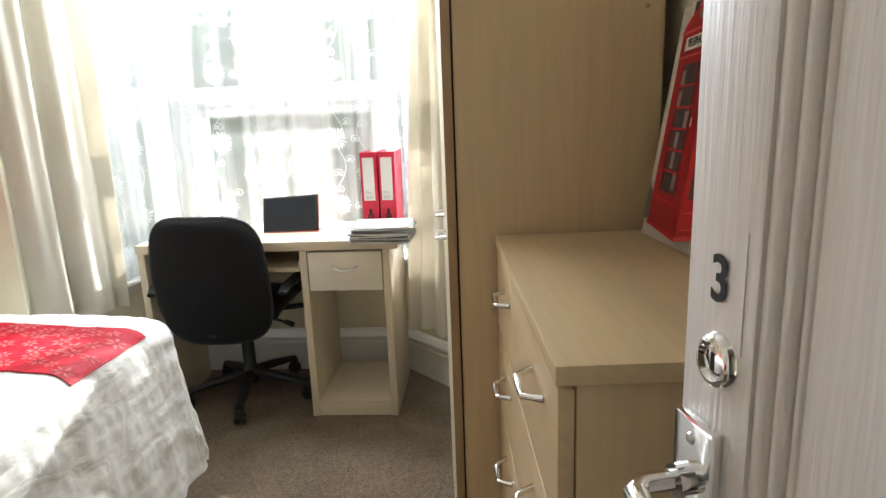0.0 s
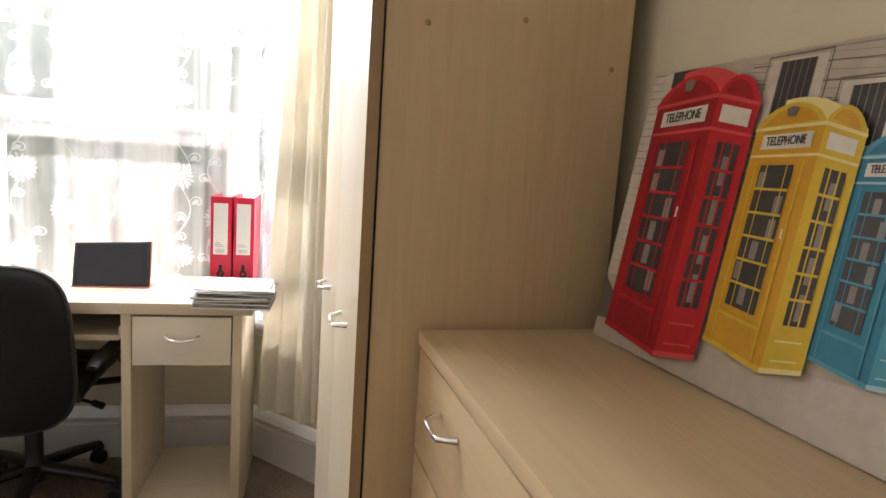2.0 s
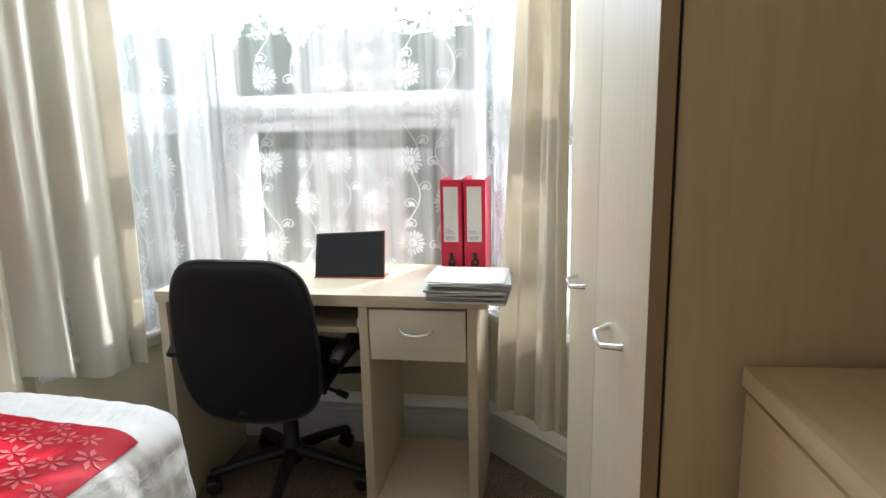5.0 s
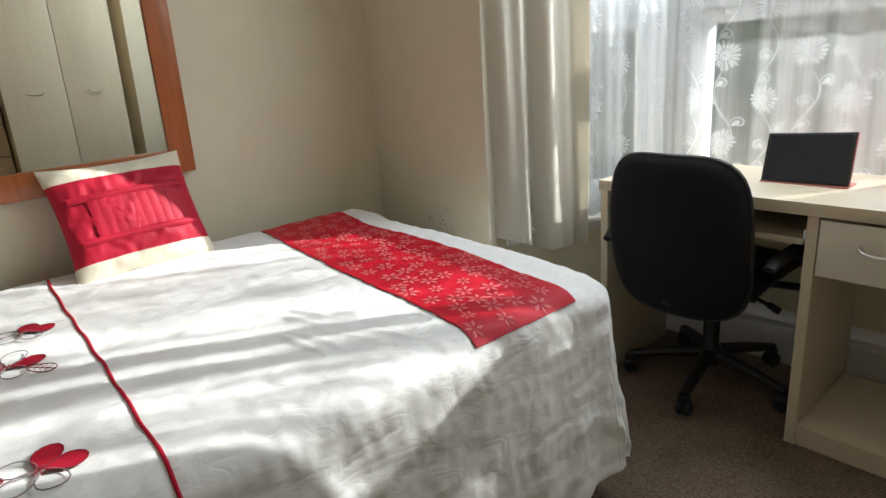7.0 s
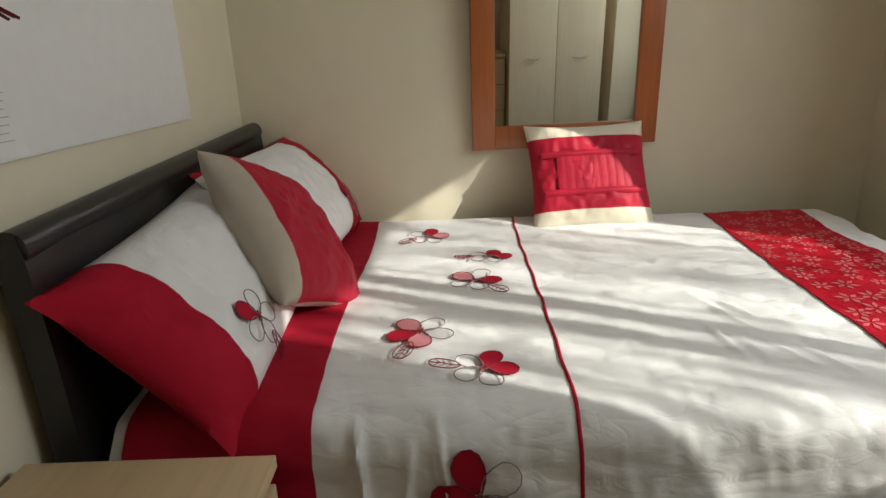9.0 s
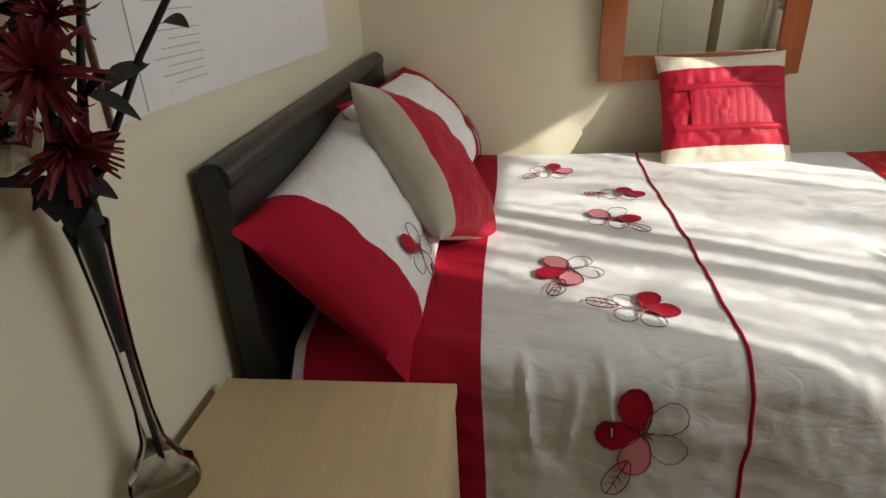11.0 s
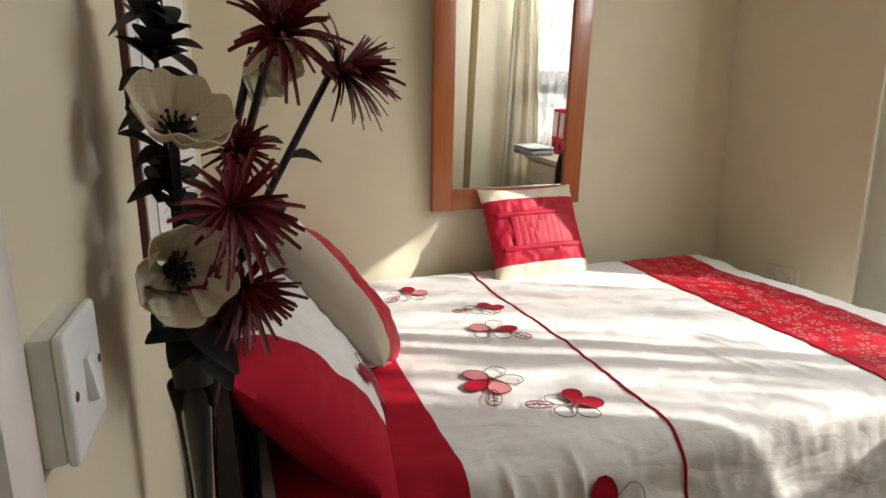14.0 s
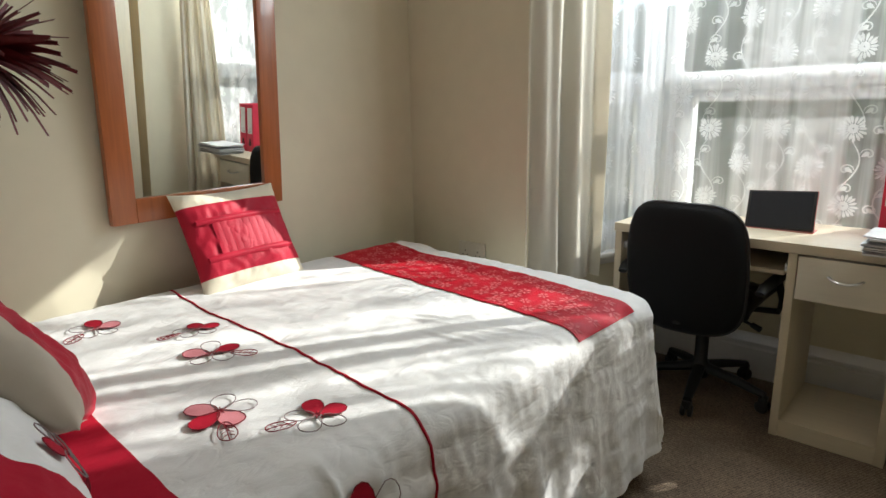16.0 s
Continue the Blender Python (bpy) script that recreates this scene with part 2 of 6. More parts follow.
BROWN_INK = mat("brown_ink", (0.10, 0.03, 0.02), 0.7, vary=0.1)
BINDER_RED = mat("red_binder_board", (0.56, 0.012, 0.05), 0.4, vary=0.06, bump=0.08)
SCREEN = mat("dark_screen", (0.02, 0.022, 0.028), 0.12, vary=0.03)
TABLET_CASE = mat("pink_tablet_case", (0.40, 0.12, 0.10), 0.6, vary=0.06)
CARPET = carpet_mat()
PETAL_RED = mat("dark_red_petal", (0.16, 0.008, 0.014), 0.6, vary=0.35, scale=50)
PETAL_CREAM = weave("cream_petal", (0.74, 0.66, 0.50), 0.7, 90, 0.2, 0.12, glow=0.25)
LEAF_BLACK = mat("black_fabric_leaf", (0.012, 0.012, 0.011), 0.6, vary=0.3)
FLOWER_EYE = mat("dark_flower_eye", (0.016, 0.006, 0.006), 0.8, vary=0.3)
SOIL_GRASS = mat("garden_grass", (0.07, 0.11, 0.03), 0.9, vary=0.4, scale=6)
HEDGE_LEAF = weave("hedge_leaf", (0.10, 0.15, 0.055), 0.55, 40, 0.05, 0.4, glow=0.5)
BARK = mat("tree_bark", (0.10, 0.075, 0.05), 0.9, vary=0.3, bump=0.6, bump_scale=60)
BRICK = mat("far_brick", (0.30, 0.15, 0.10), 0.9, vary=0.2, scale=8)

# ---- mesh helpers ----
PLACED = {}


def thing(name, m, label, category, group="", kind=""):
    ob = new(name)
    ob.matrix_world = m
    return tagged(ob, label, category, group, kind)


def finish(bm, name, materials, smooth):
    me = bpy.data.meshes.new(name)
    bmesh.ops.recalc_face_normals(bm, faces=bm.faces)
    bm.to_mesh(me)
    bm.free()
    for m in materials if isinstance(materials, (list, tuple)) else [materials]:
        me.materials.append(m)
    if smooth:
        me.shade_smooth()
        me.set_sharp_from_angle(angle=radians(smooth))
    return me


def part(name, bm, materials, parent, label="", smooth=40):
    ob = new(name, finish(bm, name, materials, smooth))
    ob.parent = parent
    return tagged(ob, label)


def solid(name, bm, materials, m, label, category, group="", kind="", smooth=40):
    ob = new(name, finish(bm, name, materials, smooth))
    ob.matrix_world = m
    return tagged(ob, label, category, group, kind)


def box(bm, x0, x1, y0, y1, z0, z1, bevel=0.0, seg=2, mi=0):
    vs = [bm.verts.new((x, y, z)) for x in (x0, x1) for y in (y0, y1) for z in (z0, z1)]
    quads = ((0, 1, 3, 2), (4, 6, 7, 5), (0, 4, 5, 1), (2, 3, 7, 6), (0, 2, 6, 4), (1, 5, 7, 3))
    fs = [bm.faces.new([vs[i] for i in q]) for q in quads]
    for f in fs:
        f.material_index = mi
    if bevel:
        es = list({e for f in fs for e in f.edges})
        out = bmesh.ops.bevel(bm, geom=es, offset=bevel, segments=seg, affect="EDGES", profile=0.6)
        for f in out["faces"]:
            f.material_index = mi
    return bm


def B(*args, **kw):
    return box(bmesh.new(), *args, **kw)


def prism(bm, outline, z0, z1, mi=0):
    """An upright solid on a plan outline."""
    lo, hi = [bm.verts.new((x, y, z0)) for x, y in outline], [bm.verts.new((x, y, z1)) for x, y in outline]
    fs = [bm.faces.new(lo[::-1]), bm.faces.new(hi)]
    for i in range(len(lo)):
        j = (i + 1) % len(lo)
        fs.append(bm.faces.new((lo[i], lo[j], hi[j], hi[i])))
    for f in fs:
        f.material_index = mi
    return bm


def lathe(bm, profile, n=32, mi=0, centre=(0, 0)):
    rings = []
    for r, z in profile:
        rings.append([bm.verts.new((centre[0] + r * math.cos(2 * math.pi * i / n), centre[1] + r * math.sin(2 * math.pi * i / n), z)) for i in range(n)] if r > 1e-6 else [bm.verts.new((*centre, z))])
    for a, b in zip(rings, rings[1:]):
        for i in range(n):
            j = (i + 1) % n
            if len(a) == 1 and len(b) == 1:
                continue
            q = (a[0], b[i], b[j]) if len(a) == 1 else (a[i], b[0], a[j]) if len(b) == 1 else (a[i], b[i], b[j], a[j])
            bm.faces.new(q).material_index = mi
    return bm


def tube(bm, points, radius, n=10, mi=0, cap=True, flat=1.0):
    """A round (or flattened) bar along points; radius may be one number or one per point."""
    pts = [Vector(p) for p in points]
    radii = radius if isinstance(radius, (list, tuple)) else [radius] * len(pts)
    rings, side = [], None
    for i, p in enumerate(pts):
        d = (pts[min(i + 1, len(pts) - 1)] - pts[max(i - 1, 0)]).normalized()
        if side is None:
            side = d.orthogonal().normalized() if abs(d.z) > 0.9 else d.cross(Vector((0, 0, 1))).normalized()
        side = (side - d * side.dot(d)).normalized()
        up = d.cross(side)
        rings.append([bm.verts.new(p + radii[i] * (math.cos(a) * side + flat * math.sin(a) * up)) for a in (2 * math.pi * k / n for k in range(n))])
    for a, b in zip(rings, rings[1:]):
        for k in range(n):
            bm.faces.new((a[k], a[(k + 1) % n], b[(k + 1) % n], b[k])).material_index = mi
    if cap:
        bm.faces.new(rings[0][::-1]).material_index = mi
        bm.faces.new(rings[-1]).material_index = mi
    return bm


def sheet(bm, nu, nv, place, pick=None):
    """A grid of (nu+1) x (nv+1) points place(u, v), u and v from 0 to 1; pick(u, v) chooses the material."""
    g = [[bm.verts.new(place(i / nu, j / nv)) for j in range(nv + 1)] for i in range(nu + 1)]
    for i in range(nu):
        for j in range(nv):
            f = bm.faces.new((g[i][j], g[i + 1][j], g[i + 1][j + 1], g[i][j + 1]))
            if pick:
                f.material_index = pick((i + 0.5) / nu, (j + 0.5) / nv)
    return bm


def thicken(bm, depth):
    bmesh.ops.recalc_face_normals(bm, faces=bm.faces)
    bmesh.ops.solidify(bm, geom=bm.faces[:], thickness=depth)
    return bm


def arc(n, x0, x1, rise):
    return [(x0 + (x1 - x0) * i / n, rise * math.sin(math.pi * i / n)) for i in range(n + 1)]


def smoothstep(a, b, x):
    t = min(1, max(0, (x - a) / (b - a)))
    return t * t * (3 - 2 * t)

# ---- the room's shell ----
WEST, SOUTH, NORTH, TOP = -2.01, 0.032, 2.17, 2.5
SILL, HEAD = 0.555, 2.165
ORIGIN = Matrix.Identity(4)


def west(y):
    return WEST - 0.075 * (y - 1.16)


def east(y):
    return 0.585 - 0.09 * (y - 1.44)


def shell(name, bm, m, label, category):
    return solid(name, bm, m, ORIGIN, label, category, kind="structure", smooth=0)


bm = bmesh.new()
prism(bm, [(-2.3, -1.3), (1.1, -1.3), (1.1, 2.4), (0.3, 3.1), (-0.1, 3.25), (-1.3, 3.25), (-1.7, 2.9), (-2.3, 2.4)], -0.12, 0.0)
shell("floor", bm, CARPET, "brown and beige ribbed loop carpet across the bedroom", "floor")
bm = bmesh.new()
prism(bm, [(-2.3, -1.3), (1.1, -1.3), (1.1, 2.4), (0.3, 3.1), (-0.1, 3.25), (-1.3, 3.25), (-1.7, 2.9), (-2.3, 2.4)], TOP, TOP + 0.1)
shell("ceiling", bm, CEILING_WHITE, "plain white plaster ceiling", "ceiling")

bm = bmesh.new()
prism(bm, [(-2.3, SOUTH - 0.14), (west(SOUTH - 0.14), SOUTH - 0.14), (west(2.52), 2.52), (-2.3, 2.52)], 0, TOP)
shell("wall_west", bm, CREAM_WALL, "cream painted plaster wall beside the bed", "wall")
DOOR_L, DOOR_R, DOOR_H = -0.14, 0.545, 2.03
bm = bmesh.new()
box(bm, west(SOUTH) - 0.006, DOOR_L, SOUTH - 0.13, SOUTH, 0, TOP)
box(bm, DOOR_R, 0.95, SOUTH - 0.13, SOUTH, 0, TOP)
box(bm, DOOR_L, DOOR_R, SOUTH - 0.13, SOUTH, DOOR_H, TOP)
shell("wall_south", bm, CREAM_WALL, "cream painted wall with the room's doorway in it", "wall")
bm = bmesh.new()
prism(bm, [(east(SOUTH), SOUTH), (0.95, SOUTH), (0.95, NORTH + 0.35), (east(NORTH), NORTH + 0.35)], 0, TOP)
shell("wall_east", bm, CREAM_WALL, "cream painted wall behind chest and wardrobe", "wall")
BAY_R, REVEAL = 0.17, -1.432
bm = bmesh.new()
prism(bm, [(west(NORTH) - 0.006, NORTH), (REVEAL, NORTH), (-1.45, 2.25), (-1.60, 2.42), (west(2.5) - 0.006, 2.5)], 0, TOP)
box(bm, BAY_R, east(NORTH), NORTH, NORTH + 0.43, 0, TOP)
box(bm, REVEAL, BAY_R, NORTH, NORTH + 0.43, 2.36, TOP)
shell("wall_north", bm, CREAM_WALL, "cream painted wall with a bay window recess", "wall")
# bay: a middle wall and two slanted ones, open between sill and head
BAY = [(-1.45, 2.25), (-1.20, 2.95), (-0.18, 2.95), (BAY_R, 2.60)]
OUTER = [(-1.61, 2.36), (-1.27, 3.12), (-0.11, 3.12), (BAY_R, 2.78)]
for side, (a, b, c, d) in {"left": (0, 1, 1, 0), "middle": (1, 2, 2, 1), "right": (2, 3, 3, 2)}.items():
    bm = bmesh.new()
    ring = [BAY[a], BAY[b], OUTER[c], OUTER[d]]
    prism(bm, ring, 0, SILL)
    prism(bm, ring, HEAD, TOP)
    shell("wall_bay_" + side, bm, CREAM_WALL, "cream wall panel below and above a bay window", "wall")
# hallway behind the doorway
bm = bmesh.new()
box(bm, -1.3, -1.2, -1.25, SOUTH - 0.13, 0, TOP)
box(bm, 1.0, 1.1, -1.25, SOUTH - 0.13, 0, TOP)
box(bm, -1.2, 1.0, -1.25, -1.15, 0, TOP)
shell("wall_hall", bm, CREAM_WALL, "plain cream hallway wall outside the bedroom", "wall")


def skirting(name, points, label):
    """A tall moulded board along the foot of a wall; the room lies to the left of the way walked."""
    prof = [(0.0, 0.0), (0.016, 0.0), (0.016, 0.135), (0.011, 0.142), (0.011, 0.15), (0.02, 0.158), (0.021, 0.168), (0.014, 0.18), (0.006, 0.2), (0.0, 0.205)]
    bm = bmesh.new()
    pts = [Vector((*p, 0)) for p in points]
    rings = []
    for i, p in enumerate(pts):
        ds = [(pts[k + 1] - pts[k]).normalized() for k in (i - 1, i) if 0 <= k < len(pts) - 1]
        ns = [Vector((-d.y, d.x, 0)) for d in ds]
        nn = sum(ns, Vector()).normalized()
        k = 1 / max(0.3, nn.dot(ns[0]))
        rings.append([bm.verts.new(p + nn * (o * k + 0.0005) + Vector((0, 0, z + 0.001))) for o, z in prof])
    for a, b in zip(rings, rings[1:]):
        for j in range(len(prof) - 1):
            bm.faces.new((a[j], b[j], b[j + 1], a[j + 1]))
    for r in (rings[0], rings[-1]):
        bm.faces.new(r)
    return solid(name, bm, WHITE_GLOSS, ORIGIN, label, "skirting board", kind="structure", smooth=30)


skirting("baseboard_north", [(east(NORTH) - 0.02, NORTH), (BAY_R, NORTH), BAY[3], BAY[2], BAY[1], BAY[0], (REVEAL, NORTH), (west(NORTH), NORTH)], "tall moulded cream-white skirting round the bay")
skirting("baseboard_west", [(west(NORTH), NORTH - 0.02), (west(SOUTH), SOUTH + 0.02)], "tall moulded cream-white skirting along the wall")
skirting("baseboard_south", [(west(SOUTH) + 0.02, SOUTH), (DOOR_L - 0.085, SOUTH)], "tall moulded cream-white skirting behind the bed")
skirting("baseboard_east", [(east(SOUTH) - 0.004, SOUTH + 0.02), (east(1.42) - 0.004, 1.42)], "tall moulded cream-white skirting behind the chest")


def architrave(bm, x0, x1, top, y):
    """Moulded boards round the doorway: a flat band with a raised outer roll."""
    for s, x in ((-1, x0), (1, x1)):
        a, b = sorted((x, x + s * 0.03))
        box(bm, a, b, y, y + 0.012, 0, top + 0.03, 0.003)
        a, b = sorted((x + s * 0.03, x + s * 0.062))
        box(bm, a, b, y, y + 0.019, 0, top + 0.062, 0.006)
    box(bm, x0, x1, y, y + 0.012, top, top + 0.03, 0.003)
    box(bm, x0 - 0.03, x1 + 0.03, y, y + 0.019, top + 0.03, top + 0.062, 0.006)


frame_door = thing("trim_doorway", ORIGIN, "white gloss painted door frame with moulded architrave", "door frame", kind="structure")
bm = bmesh.new()
architrave(bm, DOOR_L, DOOR_R, DOOR_H, SOUTH)
part("architrave", bm, WHITE_GLOSS, frame_door)
bm = bmesh.new()
box(bm, DOOR_L + 0.002, DOOR_L + 0.024, SOUTH - 0.128, SOUTH - 0.002, 0, DOOR_H - 0.03, 0.002)
box(bm, DOOR_R - 0.024, DOOR_R - 0.002, SOUTH - 0.128, SOUTH - 0.002, 0, DOOR_H - 0.03, 0.002)
box(bm, DOOR_L + 0.002, DOOR_R - 0.002, SOUTH - 0.128, SOUTH - 0.002, DOOR_H - 0.029, DOOR_H - 0.004, 0.002)
part("door_lining", bm, WHITE_GLOSS, frame_door)
bm = bmesh.new()
box(bm, DOOR_L + 0.025, DOOR_L + 0.036, SOUTH - 0.128, SOUTH - 0.06, 0, DOOR_H - 0.04, 0.002)
part("door_stop", bm, WHITE_GLOSS, frame_door)

# latch keep on the doorway's jamb
keep = thing("latch_keep", pose(DOOR_L + 0.025, SOUTH - 0.022, 0.99), "chrome rim latch keep screwed to the door jamb", "latch keep")
part("keep_box", B(-0.0005, 0.02, -0.018, 0.02, -0.034, 0.034, 0.005, 3), CHROME, keep)
part("keep_plate", B(-0.0005, 0.003, -0.022, 0.022, -0.05, 0.05, 0.001), BLACK_PLASTIC, keep, "dark backing plate")


# ---- the bay's windows ----
def bay_window(name, p, q, label):
    """Double frame between p and q: outer frame, transom, a lower sash set inside it, panes and a sill. Local x runs along the wall, y outwards."""
    p, q = Vector((*p, 0)), Vector((*q, 0))
    d = (q - p).normalized()
    m = Matrix.Translation(p) @ Matrix(((d.x, -d.y, 0, 0), (d.y, d.x, 0, 0), (0, 0, 1, 0), (0, 0, 0, 1)))
    w = (q - p).length
    win = thing(name, m, label, "window", kind="structure")
    bm = bmesh.new()
    e = 0.006
    for x0, x1 in ((e, 0.036), (w - 0.036, w - e)):
        box(bm, x0, x1, 0.03, 0.11, SILL + 0.002, HEAD - 0.002, 0.005)
    box(bm, 0.036, w - 0.036, 0.03, 0.11, HEAD - 0.065, HEAD - 0.002, 0.005)
    box(bm, 0.036, w - 0.036, 0.03, 0.11, SILL + 0.002, SILL + 0.055, 0.005)
    part("window_frame", bm, UPVC, win)
    bm = bmesh.new()
    box(bm, 0.036, w - 0.036, 0.022, 0.105, 1.275, 1.355, 0.008)
    box(bm, 0.038, w - 0.038, 0.018, 0.03, 1.30, 1.322, 0.004)
    part("transom", bm, UPVC, win)
    bm = bmesh.new()
    s = 0.081 if w > 0.9 else 0.056
    x0, x1, z0, z1 = 0.038, w - 0.038, SILL + 0.057, 1.273
    for a, b in ((x0, x0 + s), (x1 - s, x1)):
        box(bm, a, b, 0.035, 0.1, z0, z1, 0.006)
    box(bm, x0 + s, x1 - s, 0.035, 0.1, z1 - 0.05, z1, 0.006)
    box(bm, x0 + s, x1 - s, 0.035, 0.1, z0, z0 + 0.06, 0.006)
    part("sash", bm, UPVC, win)
    for a, b, c, f in ((0.034, w - 0.034, 1.353, HEAD - 0.063), (x0 + s - 0.003, x1 - s + 0.003, z0 + 0.058, z1 - 0.048)):
        pane = part("pane", B(a, b, 0.068, 0.074, c, f), GLASS, win, "clear glass pane")
        pane.visible_shadow = False
    bm = bmesh.new()
    box(bm, 0.004, w - 0.004, -0.035, 0.03, SILL - 0.022, SILL + 0.003, 0.008, 3)
    box(bm, 0.01, w - 0.01, -0.012, -0.001, SILL - 0.055, SILL - 0.023, 0.004)
    part("window_sill", bm, WHITE_GLOSS, win)
    bm = bmesh.new()
    tube(bm, [(x0 + s * 0.5, 0.035, 1.18), (x0 + s * 0.5, 0.01, 1.18), (x0 + s * 0.5, 0.004, 1.23)], 0.006)
    part("window_handle", bm, UPVC, win)
    return m, w


WIN_L = bay_window("window_1", BAY[0], BAY[1], "narrow white bay window pane set at an angle")
WIN_M = bay_window("window_2", BAY[1], BAY[2], "wide white middle bay window with transom")
WIN_R = bay_window("window_3", BAY[2], BAY[3], "narrow white bay window pane beside the wardrobe")


# ---- net curtains with woven flowers ----
def ribbon(bm, pts, width, place):
    """A flat ribbon along 2D points, laid on the cloth by place(x, z)."""
    pts = [Vector(p) for p in pts]
    rows = []
    for i, p in enumerate(pts):
        d = (pts[min(i + 1, len(pts) - 1)] - pts[max(i - 1, 0)]).normalized()
        n = Vector((-d.y, d.x)) * width * 0.5 * (0.35 + 0.65 * math.sin(math.pi * min(1, (i + 0.6) / len(pts))))
        rows.append((bm.verts.new(place(*(p + n))), bm.verts.new(place(*(p - n)))))
    for a, b in zip(rows, rows[1:]):
        bm.faces.new((a[0], a[1], b[1], b[0]))


def petal2d(bm, cx, cz, angle, r0, r1, half, place):
    c, s = math.cos(angle), math.sin(angle)
    pts = [(r0, 0), (r0 + 0.35 * (r1 - r0), half * 0.7), (r0 + 0.75 * (r1 - r0), half), (r1, 0), (r0 + 0.75 * (r1 - r0), -half), (r0 + 0.35 * (r1 - r0), -half * 0.7)]
    bm.faces.new([bm.verts.new(place(cx + c * a - s * b, cz + s * a + c * b)) for a, b in pts])


def net_curtain(m, w, z0, z1, folds, seed, label, cloth_material):
    rnd = random.Random(seed)
    amps = [(rnd.uniform(0.5, 1.0), rnd.uniform(0, 6.28), k) for k in (folds, folds * 1.7, folds * 2.9)]

    def depth(x):
        return -0.028 + 0.011 * sum(a * math.sin(k * x + f) / (1 + i) for i, (a, f, k) in enumerate(amps))

    net = thing("net_curtain", m, label, "net curtain", "net curtains in the bay")
    cloth = bmesh.new()
    sheet(cloth, int(w * 130), 6, lambda u, v: Vector((0.01 + u * (w - 0.02), depth(u * w), z0 + v * (z1 - z0) + 0.012 * abs(math.sin(u * w * 26)) * (1 - v))))
    part("net", cloth, cloth_material, net, smooth=80)
    motif = bmesh.new()

    def place(x, z):
        return Vector((x, depth(min(max(x, 0), w)) - 0.003, z))

    column, x = 0, 0.09
    while x < w - 0.05:
        z = z0 + 0.10 + (0.15 if column % 2 else 0.0)
        while z < z1 - 0.08:
            turn = 1 if rnd.random() < 0.5 else -1
            for k in range(18):
                a = k * 2 * math.pi / 18 + rnd.uniform(-0.05, 0.05)
                petal2d(motif, x, z, a, 0.016, 0.05 + rnd.uniform(-0.006, 0.006), 0.0055, place)
            for k in range(9):
                petal2d(motif, x, z, k * 0.7, 0.002, 0.02, 0.006, place)
            # winding stem with a curl to each side
            stem = [(x + 0.035 * math.sin(t * 5.0) * turn, z - 0.045 - t * 0.25) for t in (i / 14 for i in range(15))]
            ribbon(motif, [p for p in stem if p[1] > z0 + 0.02], 0.006, place) if sum(p[1] > z0 + 0.02 for p in stem) > 2 else None
            for side, at in ((1, 0.25), (-1, 0.5), (1, 0.8)):
                bx, bz = x + 0.035 * math.sin(at * 5.0) * turn, z - 0.045 - at * 0.25
                if bz < z0 + 0.06:
                    continue
                curl = [(bx + side * (0.028 + (0.028 - 0.0021 * i) * math.cos(math.pi - i * 0.5)), bz + (0.026 - 0.0019 * i) * math.sin(i * 0.5) + 0.012) for i in range(13)]
                ribbon(motif, curl, 0.0055, place)
                petal2d(motif, bx, bz, 1.57 - side * 1.0, 0.004, 0.038, 0.009, place)
            z += 0.30
        x += 0.132
        column += 1
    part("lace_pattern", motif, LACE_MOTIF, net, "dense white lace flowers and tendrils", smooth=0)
    return net


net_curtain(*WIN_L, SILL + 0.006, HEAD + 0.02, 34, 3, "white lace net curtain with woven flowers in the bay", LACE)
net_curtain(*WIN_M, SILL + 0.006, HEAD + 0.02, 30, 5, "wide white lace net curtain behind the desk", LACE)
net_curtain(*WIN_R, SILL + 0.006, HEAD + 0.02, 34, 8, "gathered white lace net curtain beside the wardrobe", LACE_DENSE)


# ---- lined curtains on a pole ----
def curtain(p, q, z0, z1, folds, seed, label, top_p=0.0, top_q=0.0, slant=0.0):
    """A lined curtain hanging in folds along the line from p to q; top_p and top_q draw its upper edge in."""
    rnd = random.Random(seed)
    f = [rnd.uniform(0, 6.28) for _ in range(4)]
    p, q = Vector((*p, 0)), Vector((*q, 0))
    way = (q - p).normalized()
    out = Vector((-way.y, way.x, 0))
    long = (q - p).length

    def place(u, v):
        t = 1 - v
        along = top_p * v + u * (long - (top_p + top_q) * v) + 0.010 * math.sin(2.2 * v + 9 * u + f[0]) * t * u * (1 - u) * 4
        off = 0.024 * (0.55 + 0.45 * t) * math.sin(folds * 6.283 * u + f[1] + 0.7 * math.sin(3 * v)) + 0.012 * math.sin(folds * 11.3 * u + f[2] + 2 * v)
        foot = z0 + slant * u + 0.012 * math.sin(7 * u + f[3])
        return p + way * along + out * off + Vector((0, 0, foot + v * (z1 - foot)))

    bm = bmesh.new()
    sheet(bm, 110, 40, place)
    thicken(bm, 0.004)
    cur = thing("curtain", ORIGIN, label, "curtain", "pair of curtains at the bay")
    part("cloth", bm, CURTAIN, cur, smooth=70)
    bm = bmesh.new()
    sheet(bm, 110, 2, lambda u, v: place(u, 1.0) - out * 0.003 + Vector((0, 0, (v - 1) * 0.07 + 0.02)))
    thicken(bm, 0.006)
    part("heading_tape", bm, CURTAIN, cur, smooth=70)
    return cur


